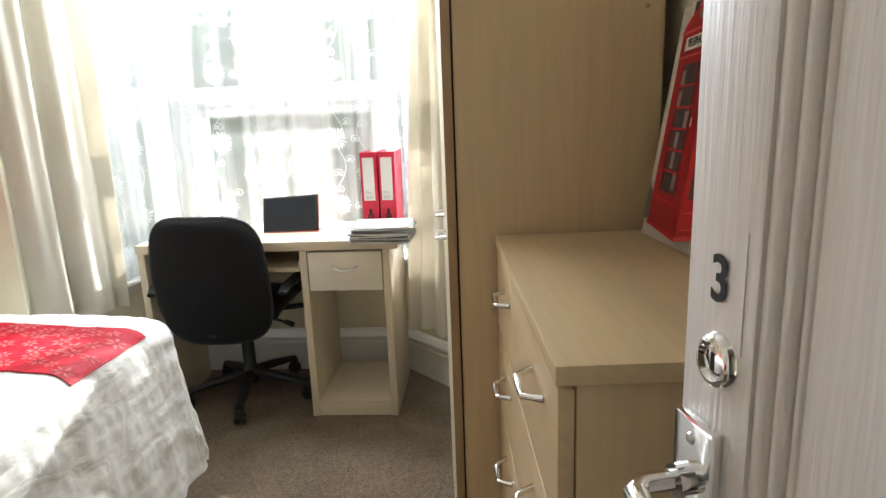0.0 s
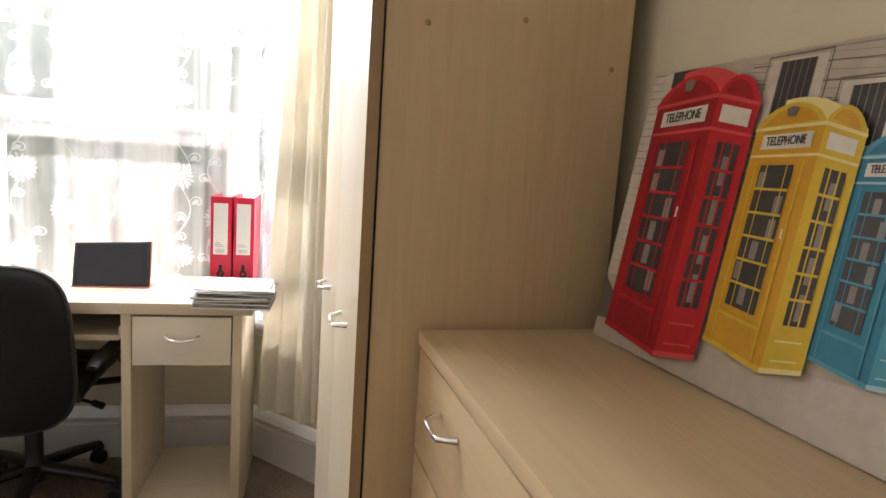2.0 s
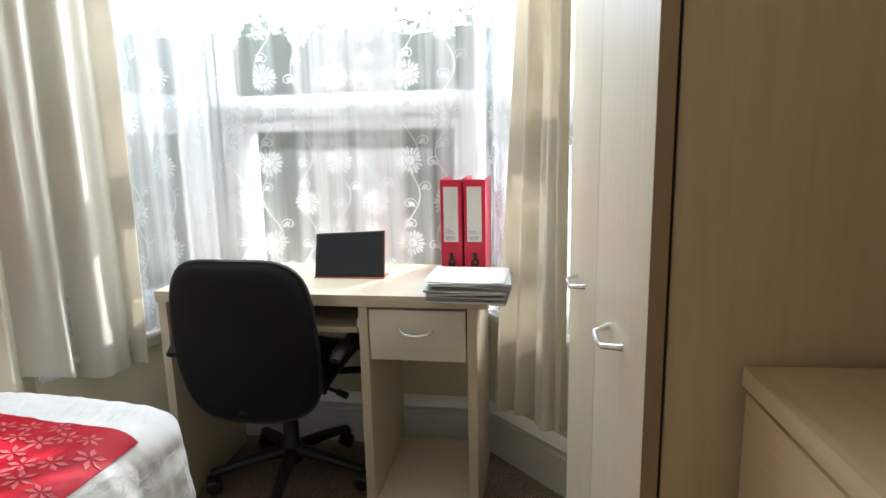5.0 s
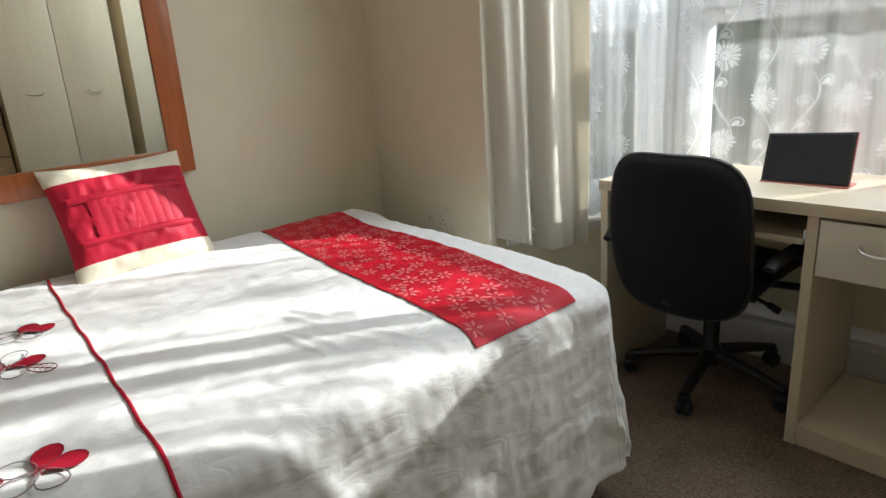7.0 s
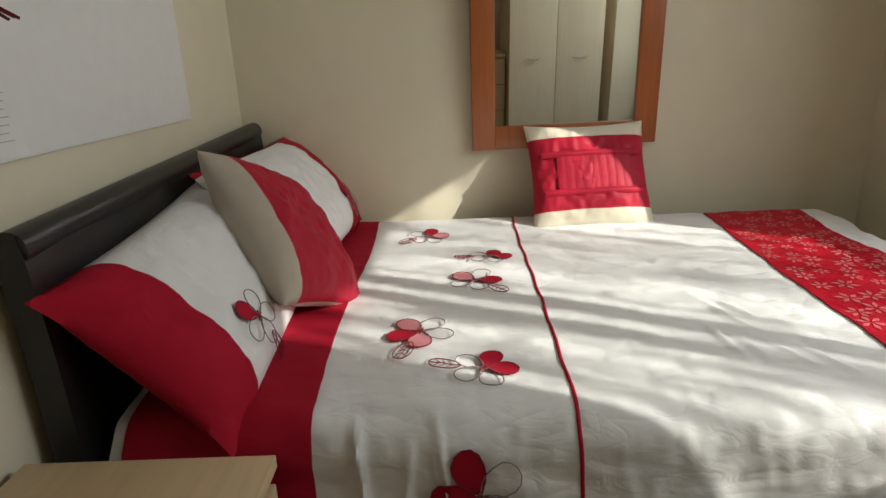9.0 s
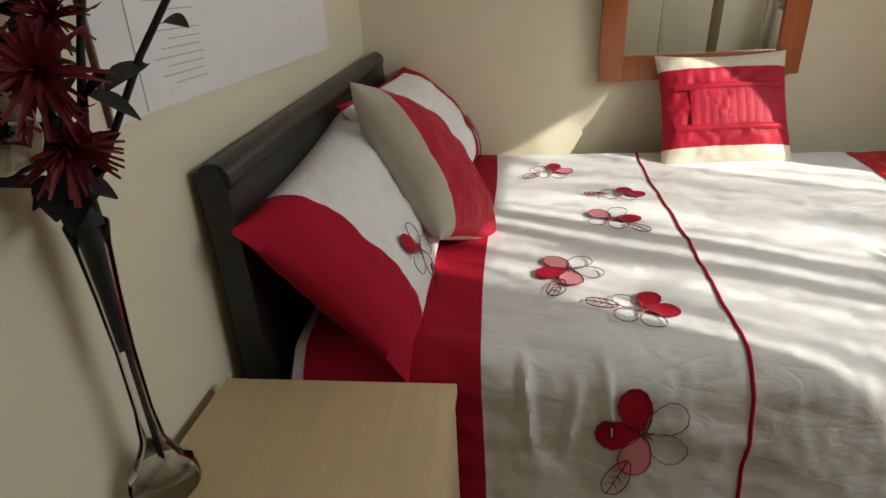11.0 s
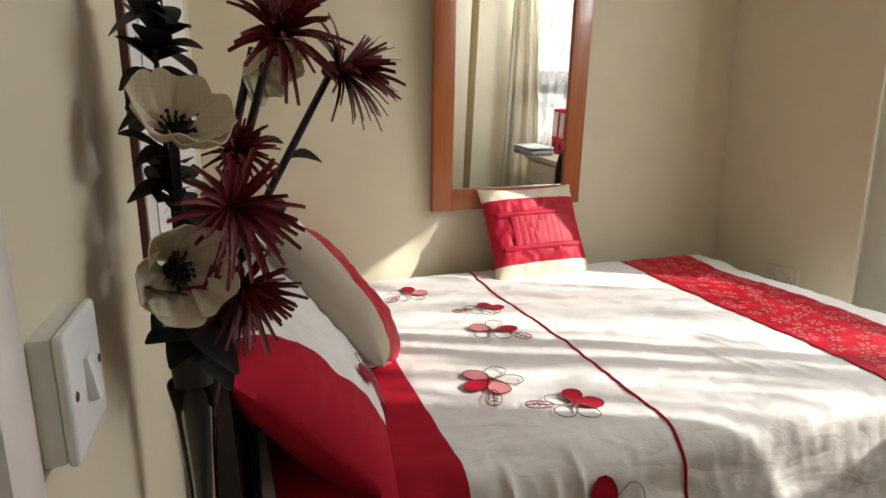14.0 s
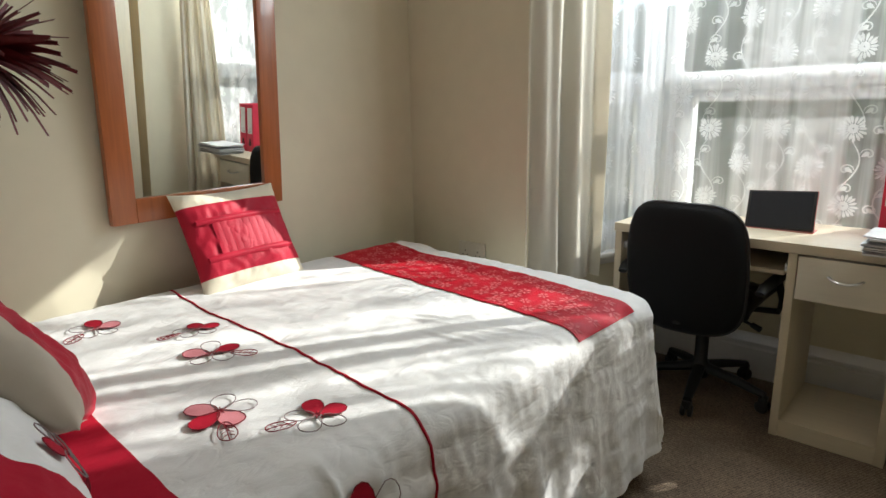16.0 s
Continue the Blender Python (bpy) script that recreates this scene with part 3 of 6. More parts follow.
curtain((-1.425, 2.147), (-1.285, 2.525), 0.545, 2.26, 2.6, 23, "cream full-length curtain hanging in folds by the bed's foot", 0.035, 0.0, -0.085)
curtain((-0.098, 2.635), (0.085, 2.405), 0.315, 2.26, 3.0, 14, "cream full-length curtain hanging beside the wardrobe", 0.15, 0.0, 0.05)
pole = thing("curtain_pole", pose(0, 0, 2.285), "white curtain track bent round the bay", "curtain track")
bm = bmesh.new()
tube(bm, [(-1.435, 2.19, 0), (-1.30, 2.54, 0), (-1.15, 2.84, 0), (-0.22, 2.84, 0), (-0.06, 2.66, 0), (0.14, 2.42, 0)], 0.011, 12)
part("track", bm, UPVC, pole)
for x, y, dx, dy in ((-1.30, 2.54, -0.09, 0.04), (-0.69, 2.84, 0, 0.115), (-0.06, 2.66, 0.10, 0.09)):
    bm = bmesh.new()
    tube(bm, [(x + dx, y + dy, 0), (x, y, 0)], 0.007)
    part("bracket", bm, UPVC, pole)

# ---- the open door ----
DOOR = pose(0.5235, -0.0585, 0.008, 0, 0, 13)
door = thing("door_1", DOOR, "white painted panel door standing open, numbered three", "door", kind="structure")
DW, DH, DT = 0.70, 2.0, 0.04
# local: hinge at the origin, leaf along +y, outer face towards -x
bm = bmesh.new()
box(bm, -DT, -0.004, DW - 0.069, DW, 0, DH, 0.003)
box(bm, -DT, -0.004, 0, 0.105, 0, DH, 0.003)
box(bm, -DT, -0.004, 0.105, DW - 0.069, 0, 0.2, 0.003)
box(bm, -DT, -0.004, 0.105, DW - 0.069, 0.78, 0.93, 0.003)
box(bm, -DT, -0.004, 0.105, DW - 0.069, DH - 0.11, DH, 0.003)
part("leaf_frame", bm, WHITE_GRAIN, door)
for z0, z1 in ((0.2, 0.78), (0.93, DH - 0.11)):
    part("door_panel", B(-DT + 0.012, -0.016, 0.105, DW - 0.069, z0, z1), WHITE_GRAIN, door)
    bm = bmesh.new()
    for y0, y1, s in ((0.105, 0.105, 1), (DW - 0.069, DW - 0.069, -1)):
        for off, rad in ((0.004, 0.007), (0.015, 0.006), (0.024, 0.004)):
            tube(bm, [(-DT + 0.008 + off * 0.25, y0 + s * off, z0), (-DT + 0.008 + off * 0.25, y0 + s * off, z1)], rad, 10)
    for z, s in ((z0, 1), (z1, -1)):
        for off, rad in ((0.004, 0.007), (0.015, 0.006), (0.024, 0.004)):
            tube(bm, [(-DT + 0.008 + off * 0.25, 0.105, z + s * off), (-DT + 0.008 + off * 0.25, DW - 0.069, z + s * off)], rad, 10)
    part("panel_moulding", bm, WHITE_GRAIN, door)
lock = bmesh.new()
lathe(lock, [(0.0, 0.004), (0.008, 0.004), (0.0092, 0.0035), (0.0105, 0.003), (0.0125, 0.0062), (0.0155, 0.0055), (0.0178, 0.003), (0.0188, 0.0)], 36)
lock.transform(Matrix.Translation((-DT, DW - 0.038, 1.03)) @ Matrix.Rotation(radians(-90), 4, "Y"))
lock_ob = part("lock_cylinder", lock, CHROME, door, "round chrome lock cylinder")
bm = B(-DT - 0.0046, -DT - 0.0038, DW - 0.0395, DW - 0.0365, 1.024, 1.036)
part("keyway", bm, GAP_SHADE, lock_ob)
bm = B(-DT - 0.009, -DT, DW - 0.049, DW - 0.006, 0.80, 0.985, 0.003)
plate = part("handle_plate", bm, CHROME, door, "rectangular chrome lever plate")
bm = bmesh.new()
tube(bm, [(-DT - 0.009, DW - 0.0275, 0.943), (-DT - 0.02, DW - 0.0275, 0.943)], 0.011, 20)
tube(bm, [(-DT - 0.018, DW - 0.0275, 0.943), (-DT - 0.042, DW - 0.0275, 0.943), (-DT - 0.05, DW - 0.034, 0.942), (-DT - 0.052, DW - 0.052, 0.94), (-DT - 0.05, DW - 0.14, 0.932)], [0.007, 0.007, 0.0078, 0.0078, 0.0065], 14)
part("lever", bm, CHROME, plate, "curved chrome lever handle")
for z in (0.815, 0.972):
    bm = bmesh.new()
    lathe(bm, [(0, 0.002), (0.003, 0.0018), (0.0045, 0.0)], 12)
    bm.transform(Matrix.Translation((-DT - 0.009, DW - 0.0275, z)) @ Matrix.Rotation(radians(-90), 4, "Y"))
    part("screw", bm, STEEL, plate)
for z in (0.25, 1.75):
    bm = bmesh.new()
    tube(bm, [(-0.002, -0.004, z - 0.05), (-0.002, -0.004, z + 0.05)], 0.006, 12)
    part("hinge", bm, STEEL, door)


def lettering(text, size, m, material, parent, name="lettering", spread=1.0, bold=0.0):
    cu = bpy.data.curves.new(name, "FONT")
    cu.body, cu.size, cu.align_x, cu.align_y = text, size, "CENTER", "CENTER"
    cu.extrude, cu.offset = 0.0003, bold
    cu.materials.append(material)
    ob = new(name, cu)
    ob.parent = parent
    ob.matrix_local = m @ Matrix.Diagonal((spread, 1, 1, 1))
    return ob


# upright numeral on a clear label
facing_west = Matrix(((0, 0, -1, 0), (-1, 0, 0, 0), (0, 1, 0, 0), (0, 0, 0, 1)))
lettering("3", 0.041, Matrix.Translation((-DT - 0.0015, DW - 0.036, 1.081)) @ facing_west, INK, door, "numeral", 0.9, 0.0007)
bm = B(-DT - 0.0008, -DT, DW - 0.0585, DW - 0.0575, 1.04, 1.115)
part("label_edge", bm, PAPER, door)

# ---- switch and socket ----
switch = thing("light_switch", pose(-0.289, SOUTH, 1.083), "white plastic light switch on the wall by the door", "light switch")
part("back_box", B(-0.0315, 0.0315, -0.0005, 0.010, -0.0315, 0.0315, 0.002), UPVC, switch)
part("face_plate", B(-0.033, 0.033, 0.010, 0.016, -0.033, 0.033, 0.004, 3), UPVC, switch)
bm = B(-0.0062, 0.0062, 0.0145, 0.020, -0.012, 0.012, 0.002)
bmesh.ops.rotate(bm, verts=bm.verts, cent=(0, 0.017, 0), matrix=Matrix.Rotation(radians(8), 3, "X"))
part("rocker", bm, UPVC, switch)
for x in (-0.025, 0.025):
    bm = bmesh.new()
    lathe(bm, [(0, 0.0008), (0.0022, 0.0006), (0.0027, 0)], 12)
    bm.transform(Matrix.Translation((x, 0.016, 0)) @ Matrix.Rotation(radians(-90), 4, "X"))
    part("screw", bm, BROWN_INK, switch)
socket = thing("wall_socket", pose(-1.715, NORTH, 0.585), "double white plastic socket low on the wall", "socket")
part("face_plate", B(-0.073, 0.073, -0.013, 0.0005, -0.043, 0.043, 0.004), SHADED_PLASTIC, socket)
for x in (-0.036, 0.036):
    part("rocker", B(x - 0.007, x + 0.007, -0.017, -0.012, 0.012, 0.03, 0.002), SHADED_PLASTIC, socket)
    bm = bmesh.new()
    for dx, dz, a, b in ((0, 0.002, 0.002, 0.004), (-0.011, -0.016, 0.0035, 0.002), (0.011, -0.016, 0.0035, 0.002)):
        box(bm, x + dx - a, x + dx + a, -0.0135, -0.0128, dz - b, dz + b)
    part("pin_holes", bm, GAP_SHADE, socket)


# ---- bed ----
BED_W, BED_E, BED_S, BED_N, BED_Z = -1.917, -0.77, 0.10, 1.955, 0.615
bed = thing("bed", pose(0, 0, 0), "double divan bed with a black leatherette headboard", "bed")
part("divan_base", B(BED_W + 0.02, BED_E - 0.08, BED_S + 0.02, BED_N - 0.04, 0.05, 0.32, 0.02, 3), BEIGE_VELVET, bed, "beige fabric divan base")
part("mattress", B(BED_W + 0.012, BED_E - 0.012, BED_S + 0.015, BED_N - 0.012, 0.322, BED_Z - 0.02, 0.05, 4), WHITE_COTTON, bed)
for x in (BED_W + 0.1, BED_E - 0.17):
    for y in (BED_S + 0.12, BED_N - 0.14):
        bm = bmesh.new()
        lathe(bm, [(0.0, 0.052), (0.022, 0.052), (0.022, 0.012), (0.018, 0.0), (0.0, 0.0)], 16, centre=(x, y))
        part("castor", bm, BLACK_PLASTIC, bed)
bm = bmesh.new()
sheet(bm, 40, 24, lambda u, v: Vector((BED_W + 0.005 + u * (-0.76 - BED_W), SOUTH + 0.055 + 0.018 * math.sin(math.pi * v) ** 0.5 + 0.002 * math.sin(30 * u), 0.16 + v * (0.84 - 0.03 * u))))
thicken(bm, 0.045)
head = part("headboard", bm, BLACK_LEATHER, bed, "padded black leatherette headboard", smooth=60)
bm = bmesh.new()
tube(bm, [(BED_W + 0.008, SOUTH + 0.04, 0.985), (-0.758, SOUTH + 0.04, 0.95)], 0.026, 16)
part("top_roll", bm, BLACK_LEATHER, head)


CREASES = [(-1.135, 1.285, 0.35, 0.06, 0.007), (-1.12, 1.25, 0.30, 0.09, 0.005), (-1.01, 1.20, 0.15, 0.10, 0.006), (-0.98, 1.24, 0.2, 0.07, 0.004), (-0.92, 1.355, 0.5, 0.07, 0.006), (-0.95, 1.30, 0.4, 0.08, 0.004), (-0.72, 0.53, 0.1, 0.10, 0.008), (-0.70, 0.60, -0.15, 0.08, 0.007), (-0.73, 0.66, 0.12, 0.09, 0.006)]


def wrinkle(x, y):
    a = noise.noise(Vector((x * 5, y * 7, 0.3))) * 0.0035 + noise.noise(Vector((x * 16 + 3 * y, y * 14, 2.0))) * 0.0018
    a += 0.0022 * noise.noise(Vector((x * 30, y * 9, 4.0))) + 0.0016 * noise.noise(Vector((x * 22 - 20 * y, y * 34 + 9 * x, 9.0)))
    ridge = max(0.0, noise.noise(Vector((x * 9 - y * 5, y * 3.0 + x * 4, 7.0)))) ** 2 * 0.012
    near_edge = smoothstep(-1.25, -0.8, x)
    # a fan of short sharp creases by the runner
    for cx, cy, turn, long, high in CREASES:
        along, across = (x - cx) * math.cos(turn) + (y - cy) * math.sin(turn), (y - cy) * math.cos(turn) - (x - cx) * math.sin(turn)
        if abs(along) < long and abs(across) < 0.04:
            a += high * (1 - (along / long) ** 2) * math.exp(-((across / 0.007) ** 2))
    return a + ridge * (0.35 + 0.9 * near_edge)


HANG = 0.425


def cover_point(x, y, lift=0.0):
    """The bedspread's surface above a point of the flat cloth: past the edges it rolls over and hangs down."""
    a, b = max(0.0, x - (BED_E - 0.07)), max(0.0, y - (BED_N - 0.07))
    over = math.hypot(a, b)
    r = 0.075
    crown = BED_Z + 0.022 + 0.02 * (1 - ((x + 1.4) / 0.62) ** 2) - 0.012 * smoothstep(0.8, 1.9, y)
    crown += 0.028 * smoothstep(-1.6, -1.95, x)
    px, py, z = min(x, BED_E - 0.07), min(y, BED_N - 0.07), crown
    if over > 0:
        dx, dy = a / over, b / over
        bend = min(over, r * 1.35) / (r * 1.35) * math.pi / 2
        out = r * math.sin(bend)
        z -= r * (1 - math.cos(bend)) * 0.95
        rest = min(max(0.0, over - r * 1.35), HANG)
        along = y if a > b else x
        fold = math.sin(along * 21 + 2.2 * math.sin(along * 6)) * 0.5 + math.sin(along * 47 + 1.3) * 0.25
        out += rest * (0.13 * dx * dx + 0.03 * dy * dy) + fold * 0.016 * min(1, rest / 0.3)
        z -= rest * 0.93
        px, py = px + dx * out, py + dy * out
        n = Vector((dx, dy, 0.25)) if rest > 0 else Vector((dx * math.sin(bend), dy * math.sin(bend), math.cos(bend)))
    else:
        n = Vector((0, 0, 1))
    p = Vector((px, py, z)) + n.normalized() * (wrinkle(x, y) * (1 if over == 0 else 1.6) + lift)
    p.x = max(p.x, west(p.y) + 0.012 + lift)
    p.z -= 0.03 * min(1.0, max(0.0, -1.89 - x) / 0.035) ** 2
    return p


cover = thing("bedspread", ORIGIN, "white cotton bedspread with red band, piping and embroidered flowers", "bedspread")
X0, X1, Y0, Y1 = -1.928, BED_E + 0.46, 0.13, BED_N + 0.44
NU, NV = 250, 310
bm = bmesh.new()
past_hem = []


def cover_grid(u, v):
    x, y = X0 + u * (X1 - X0), Y0 + v * (Y1 - Y0)
    over = math.hypot(max(0.0, x - BED_E + 0.07), max(0.0, y - BED_N + 0.07))
    past_hem.append(over > HANG + 0.102)
    return cover_point(x, y)


sheet(bm, NU, NV, cover_grid)
bm.verts.ensure_lookup_table()
bm.verts.index_update()
bmesh.ops.delete(bm, geom=[f for f in bm.faces if all(past_hem[w.index] for w in f.verts)], context="FACES")
thicken(bm, 0.004)
part("cloth", bm, WHITE_COTTON, cover, smooth=80)
bm = bmesh.new()
sheet(bm, NU, 26, lambda u, v: cover_point(X0 + u * (X1 - X0), 0.15 + v * (0.452 - 0.15) + 0.006 * math.sin(u * 9), 0.003))
part("red_band", bm, RED_COTTON, cover, "plain crimson band", smooth=80)
bm = bmesh.new()
tube(bm, [cover_point(X0 + i / 120 * (X1 - X0), 0.894 - 0.022 * i / 120 + 0.0015 * math.sin(i * 0.5), 0.0005) for i in range(121)], 0.0034, 8)
part("red_piping", bm, RED_COTTON, cover, "twisted crimson braid", smooth=80)


def cloth_petal(bm, c, angle, r0, r1, half, mi, fill, lift=0.0056, place=None):
    """A petal on the bedspread: filled, or only its outline as a stitched line."""
    ca, sa = math.cos(angle), math.sin(angle)
    edge = []
    n = 14
    for i in range(n):
        t = 2 * math.pi * i / n
        along = (r0 + r1) / 2 + (r1 - r0) / 2 * math.cos(t)
        wide = half * math.sin(t) * (0.55 + 0.45 * (along - r0) / (r1 - r0) + 0.15)
        edge.append((c[0] + ca * along - sa * wide, c[1] + sa * along + ca * wide))
    put = place or (lambda x, y: cover_point(x, y, lift))
    if fill:
        mid = bm.verts.new(put(sum(e[0] for e in edge) / n, sum(e[1] for e in edge) / n))
        vs = [bm.verts.new(put(*e)) for e in edge]
        for i in range(n):
            bm.faces.new((mid, vs[i], vs[(i + 1) % n])).material_index = mi
    else:
        tube(bm, [put(*e) for e in edge + edge[:1]], 0.0011, 5, mi, cap=False)


def embroidered_flower(c, size, turn, kinds, leaf=None, place=None, parent=None):
    """Five petals (R red, P pink, O outline), a dark eye and a veined leaf in stitched lines."""
    bm = bmesh.new()
    for k, kind in enumerate(kinds):
        a = turn + k * 2 * math.pi / 5
        half = size * 0.36
        if kind == "O":
            cloth_petal(bm, c, a, size * 0.08, size, half, 2, False, place=place)
        elif kind in "RP":
            cloth_petal(bm, c, a, size * 0.08, size, half, 0 if kind == "R" else 1, True, place=place)
            cloth_petal(bm, c, a, size * 0.08, size, half, 3, False, place=place)
    put = place or (lambda x, y: cover_point(x, y, 0.0056))
    for k in range(7):
        a = k * 0.9
        tube(bm, [put(c[0] + size * 0.02 * math.cos(a), c[1] + size * 0.02 * math.sin(a)), put(c[0] + size * 0.2 * math.cos(a), c[1] + size * 0.2 * math.sin(a))], 0.0013, 5, 3)
    if leaf is not None:
        d = Vector((math.cos(leaf), math.sin(leaf)))
        lc = (c[0] + d.x * size * 0.7, c[1] + d.y * size * 0.7)
        cloth_petal(bm, lc, leaf, 0, size * 0.95, size * 0.26, 3, False, place=place)
        tube(bm, [put(lc[0] + d.x * size * 0.95 * t, lc[1] + d.y * size * 0.95 * t) for t in (0, 0.3, 0.6, 0.97)], 0.001, 5, 3)
        for t in (0.25, 0.45, 0.65):
            for s in (1, -1):
                tube(bm, [put(lc[0] + d.x * size * 0.95 * t, lc[1] + d.y * size * 0.95 * t), put(lc[0] + d.x * size * (0.95 * t + 0.14) - s * d.y * size * 0.15, lc[1] + d.y * size * (0.95 * t + 0.14) + s * d.x * size * 0.15)], 0.0008, 4, 3)
    part("embroidered_flower", bm, [RED_COTTON, PALE_PINK, GREY_THREAD, DARK_RED_THREAD], parent or cover, "red, pink and outlined stitched petals", smooth=60)


# x, y on the cloth, size, turn, petals, leaf
embroidered_flower((-1.732, 0.622), 0.062, 1.72, "PROOO", -1.05)
embroidered_flower((-1.518, 0.792), 0.060, 1.55, "RROOO", -1.7)
embroidered_flower((-1.343, 0.742), 0.066, 3.97, "POORO", 0.7)
embroidered_flower((-1.07, 0.617), 0.070, 2.52, "OPRPO", -0.35)
embroidered_flower((-0.925, 0.737), 0.062, 1.5, "RROOO", -1.75)
embroidered_flower((-0.69, 0.715), 0.078, 3.49, "RRPOO", -0.44)

# ---- runner across the bed's foot ----
runner = thing("bed_runner", ORIGIN, "red bed runner woven with pink starry flowers", "bed runner")


def runner_point(u, v, lift=0.0):
    x = -1.885 + u * 1.10
    south = 1.522 - 0.055 * u
    north = 1.835 - 0.04 * u
    q = cover_point(x, south + v * (north - south) + 0.006 * math.sin(9 * u + 3 * v), 0.0045 + lift)
    return q


bm = bmesh.new()
sheet(bm, 90, 30, runner_point)
thicken(bm, 0.003)
part("cloth", bm, RED_RUNNER, runner, smooth=80)
rnd = random.Random(21)
spots = []
while len(spots) < 96:
    c = (rnd.uniform(0.02, 0.98), rnd.uniform(0.07, 0.93))
    if all(((c[0] - s[0]) * 1.1) ** 2 + ((c[1] - s[1]) * 0.33) ** 2 > 0.046**2 for s in spots):
        spots.append(c)
for c in spots:
    bm = bmesh.new()
    size, turn = rnd.uniform(0.021, 0.031), rnd.uniform(0, 6)
    for k in range(6):
        a = turn + k * math.pi / 3
        ends = [(size * 0.12, 0), (size * 0.6, size * 0.19), (size, size * 0.05), (size * 0.6, -size * 0.19)]
        bm.faces.new([bm.verts.new(runner_point(c[0] + (math.cos(a) * p - math.sin(a) * q) / 1.1, c[1] + (math.sin(a) * p + math.cos(a) * q) / 0.33, 0.0012)) for p, q in ends])
    part("woven_flower", bm, PINK_WEAVE, runner, smooth=0)


# ---- pillows and cushions ----
def pillow_mesh(w, h, t, pick, seed, flange=0.0, dent=0.0, nu=56, nv=44):
    """A stuffed rectangle, local x wide, y high, z thick, lying about the origin; pick(u, v, top) chooses the material."""
    bm = bmesh.new()

    def place(u, v, s):
        a, b = 2 * u - 1, 2 * v - 1
        fa, fb = min(1, abs(a) * (1 + flange)), min(1, abs(b) * (1 + flange))
        puff = max(0.0, (1 - fa**2.6)) ** 0.55 * max(0.0, (1 - fb**2.6)) ** 0.55
        pin = 1 - 0.07 * (1 - abs(b) ** 2) * abs(a) ** 3, 1 - 0.07 * (1 - abs(a) ** 2) * abs(b) ** 3
        z = s * t / 2 * puff + 0.01 * puff * noise.noise(Vector((a * 3 + seed, b * 3, s)))
        z += 0.006 * puff * noise.noise(Vector((a * 9, b * 7 + seed, s * 2))) - puff * dent * math.exp(-((a * 1.6) ** 2 + (b * 1.4) ** 2)) * (s > 0)
        return Vector((a * w / 2 * pin[0], b * h / 2 * pin[1], z))

    for s in (1, -1):
        sheet(bm, nu, nv, lambda u, v: place(u, v, s), lambda u, v: pick(u, v, s > 0))
    bmesh.ops.remove_doubles(bm, verts=bm.verts, dist=0.0005)
    return bm


def on_pillow(m, w, h, t):
    return lambda x, y: Vector((x, y, t / 2 * max(0.0, 1 - abs(2 * x / w) ** 2.6) ** 0.5 * max(0.0, 1 - abs(2 * y / h) ** 2.6) ** 0.5 + 0.006))


def pillow(m, red_from, flower, label, seed):
    pick = lambda u, v, top: 1 if (u < red_from if red_from < 0.5 else (u > red_from or v > 0.965)) else 0
    ob = thing("pillow", m, label, "pillow", "pillows against the headboard")
    part("case", pillow_mesh(0.68, 0.37, 0.18, pick, seed, 0.02), [WHITE_COTTON, RED_COTTON], ob, smooth=80)
    embroidered_flower(flower, 0.055, 2.2, "ROOOO", -1.4, on_pillow(m, 0.68, 0.37, 0.18), ob)


def facing(x, y, z, side, up):
    """The pose of a cushion whose local x runs along side and whose height rises along up."""
    sx = Vector(side).normalized()
    sz = sx.cross(Vector(up)).normalized()
    sy = sz.cross(sx)
    return Matrix(((sx.x, sy.x, sz.x, x), (sx.y, sy.y, sz.y, y), (sx.z, sy.z, sz.z, z), (0, 0, 0, 1)))


pillow(facing(-1.08, 0.212, 0.768, (-1, -0.01, 0.08), (0, -0.65, 0.76)), 0.2, (-0.12, -0.085), "white pillow with wide crimson end, leaning on the headboard", 1.0)
pillow(facing(-1.60, 0.255, 0.818, (-1, 0.06, 0.0), (0, -0.64, 0.77)), 0.72, (0.16, -0.10), "white pillow with crimson border, in the corner by the wall", 4.0)
acc = thing("cushion", facing(-1.25, 0.32, 0.82, (-0.868, 0.30, -0.392), (-0.491, -0.508, 0.706)), "beige and crimson scatter cushion resting on the pillows", "cushion", "cushions on the bed")
part("case", pillow_mesh(0.34, 0.39, 0.16, lambda u, v, top: 1 if (top and 0.14 < u < 0.99) else 0, 7.0, 0.0, 0.012), [BEIGE_VELVET, RED_SILK], acc, smooth=80)
# pleated cushion leaning on the wall under the mirror
CU = pose(-1.882, 1.14, 0.803, 90, 0, 94.2) @ pose(0, 0, 0, -27, 0, 0)
cu = thing("cushion", CU, "cream cushion with pleated crimson silk middle, leaning on the wall", "cushion", "cushions on the bed")
part("case", pillow_mesh(0.395, 0.355, 0.11, lambda u, v, top: 1 if 0.17 < v < 0.83 else 0, 9.0), [CREAM_SILK, RED_SILK], cu, smooth=80)
surf = on_pillow(CU, 0.395, 0.355, 0.11)
for y in (-0.065, 0.06):
    bm = bmesh.new()
    sheet(bm, 40, 4, lambda u, v: surf(-0.158 + u * 0.316, y + (v - 0.5) * 0.02) + Vector((0, 0, -0.004 + 0.006 * math.sin(math.pi * v))))
    thicken(bm, 0.002)
    part("tuck", bm, RED_SILK, cu, smooth=80)
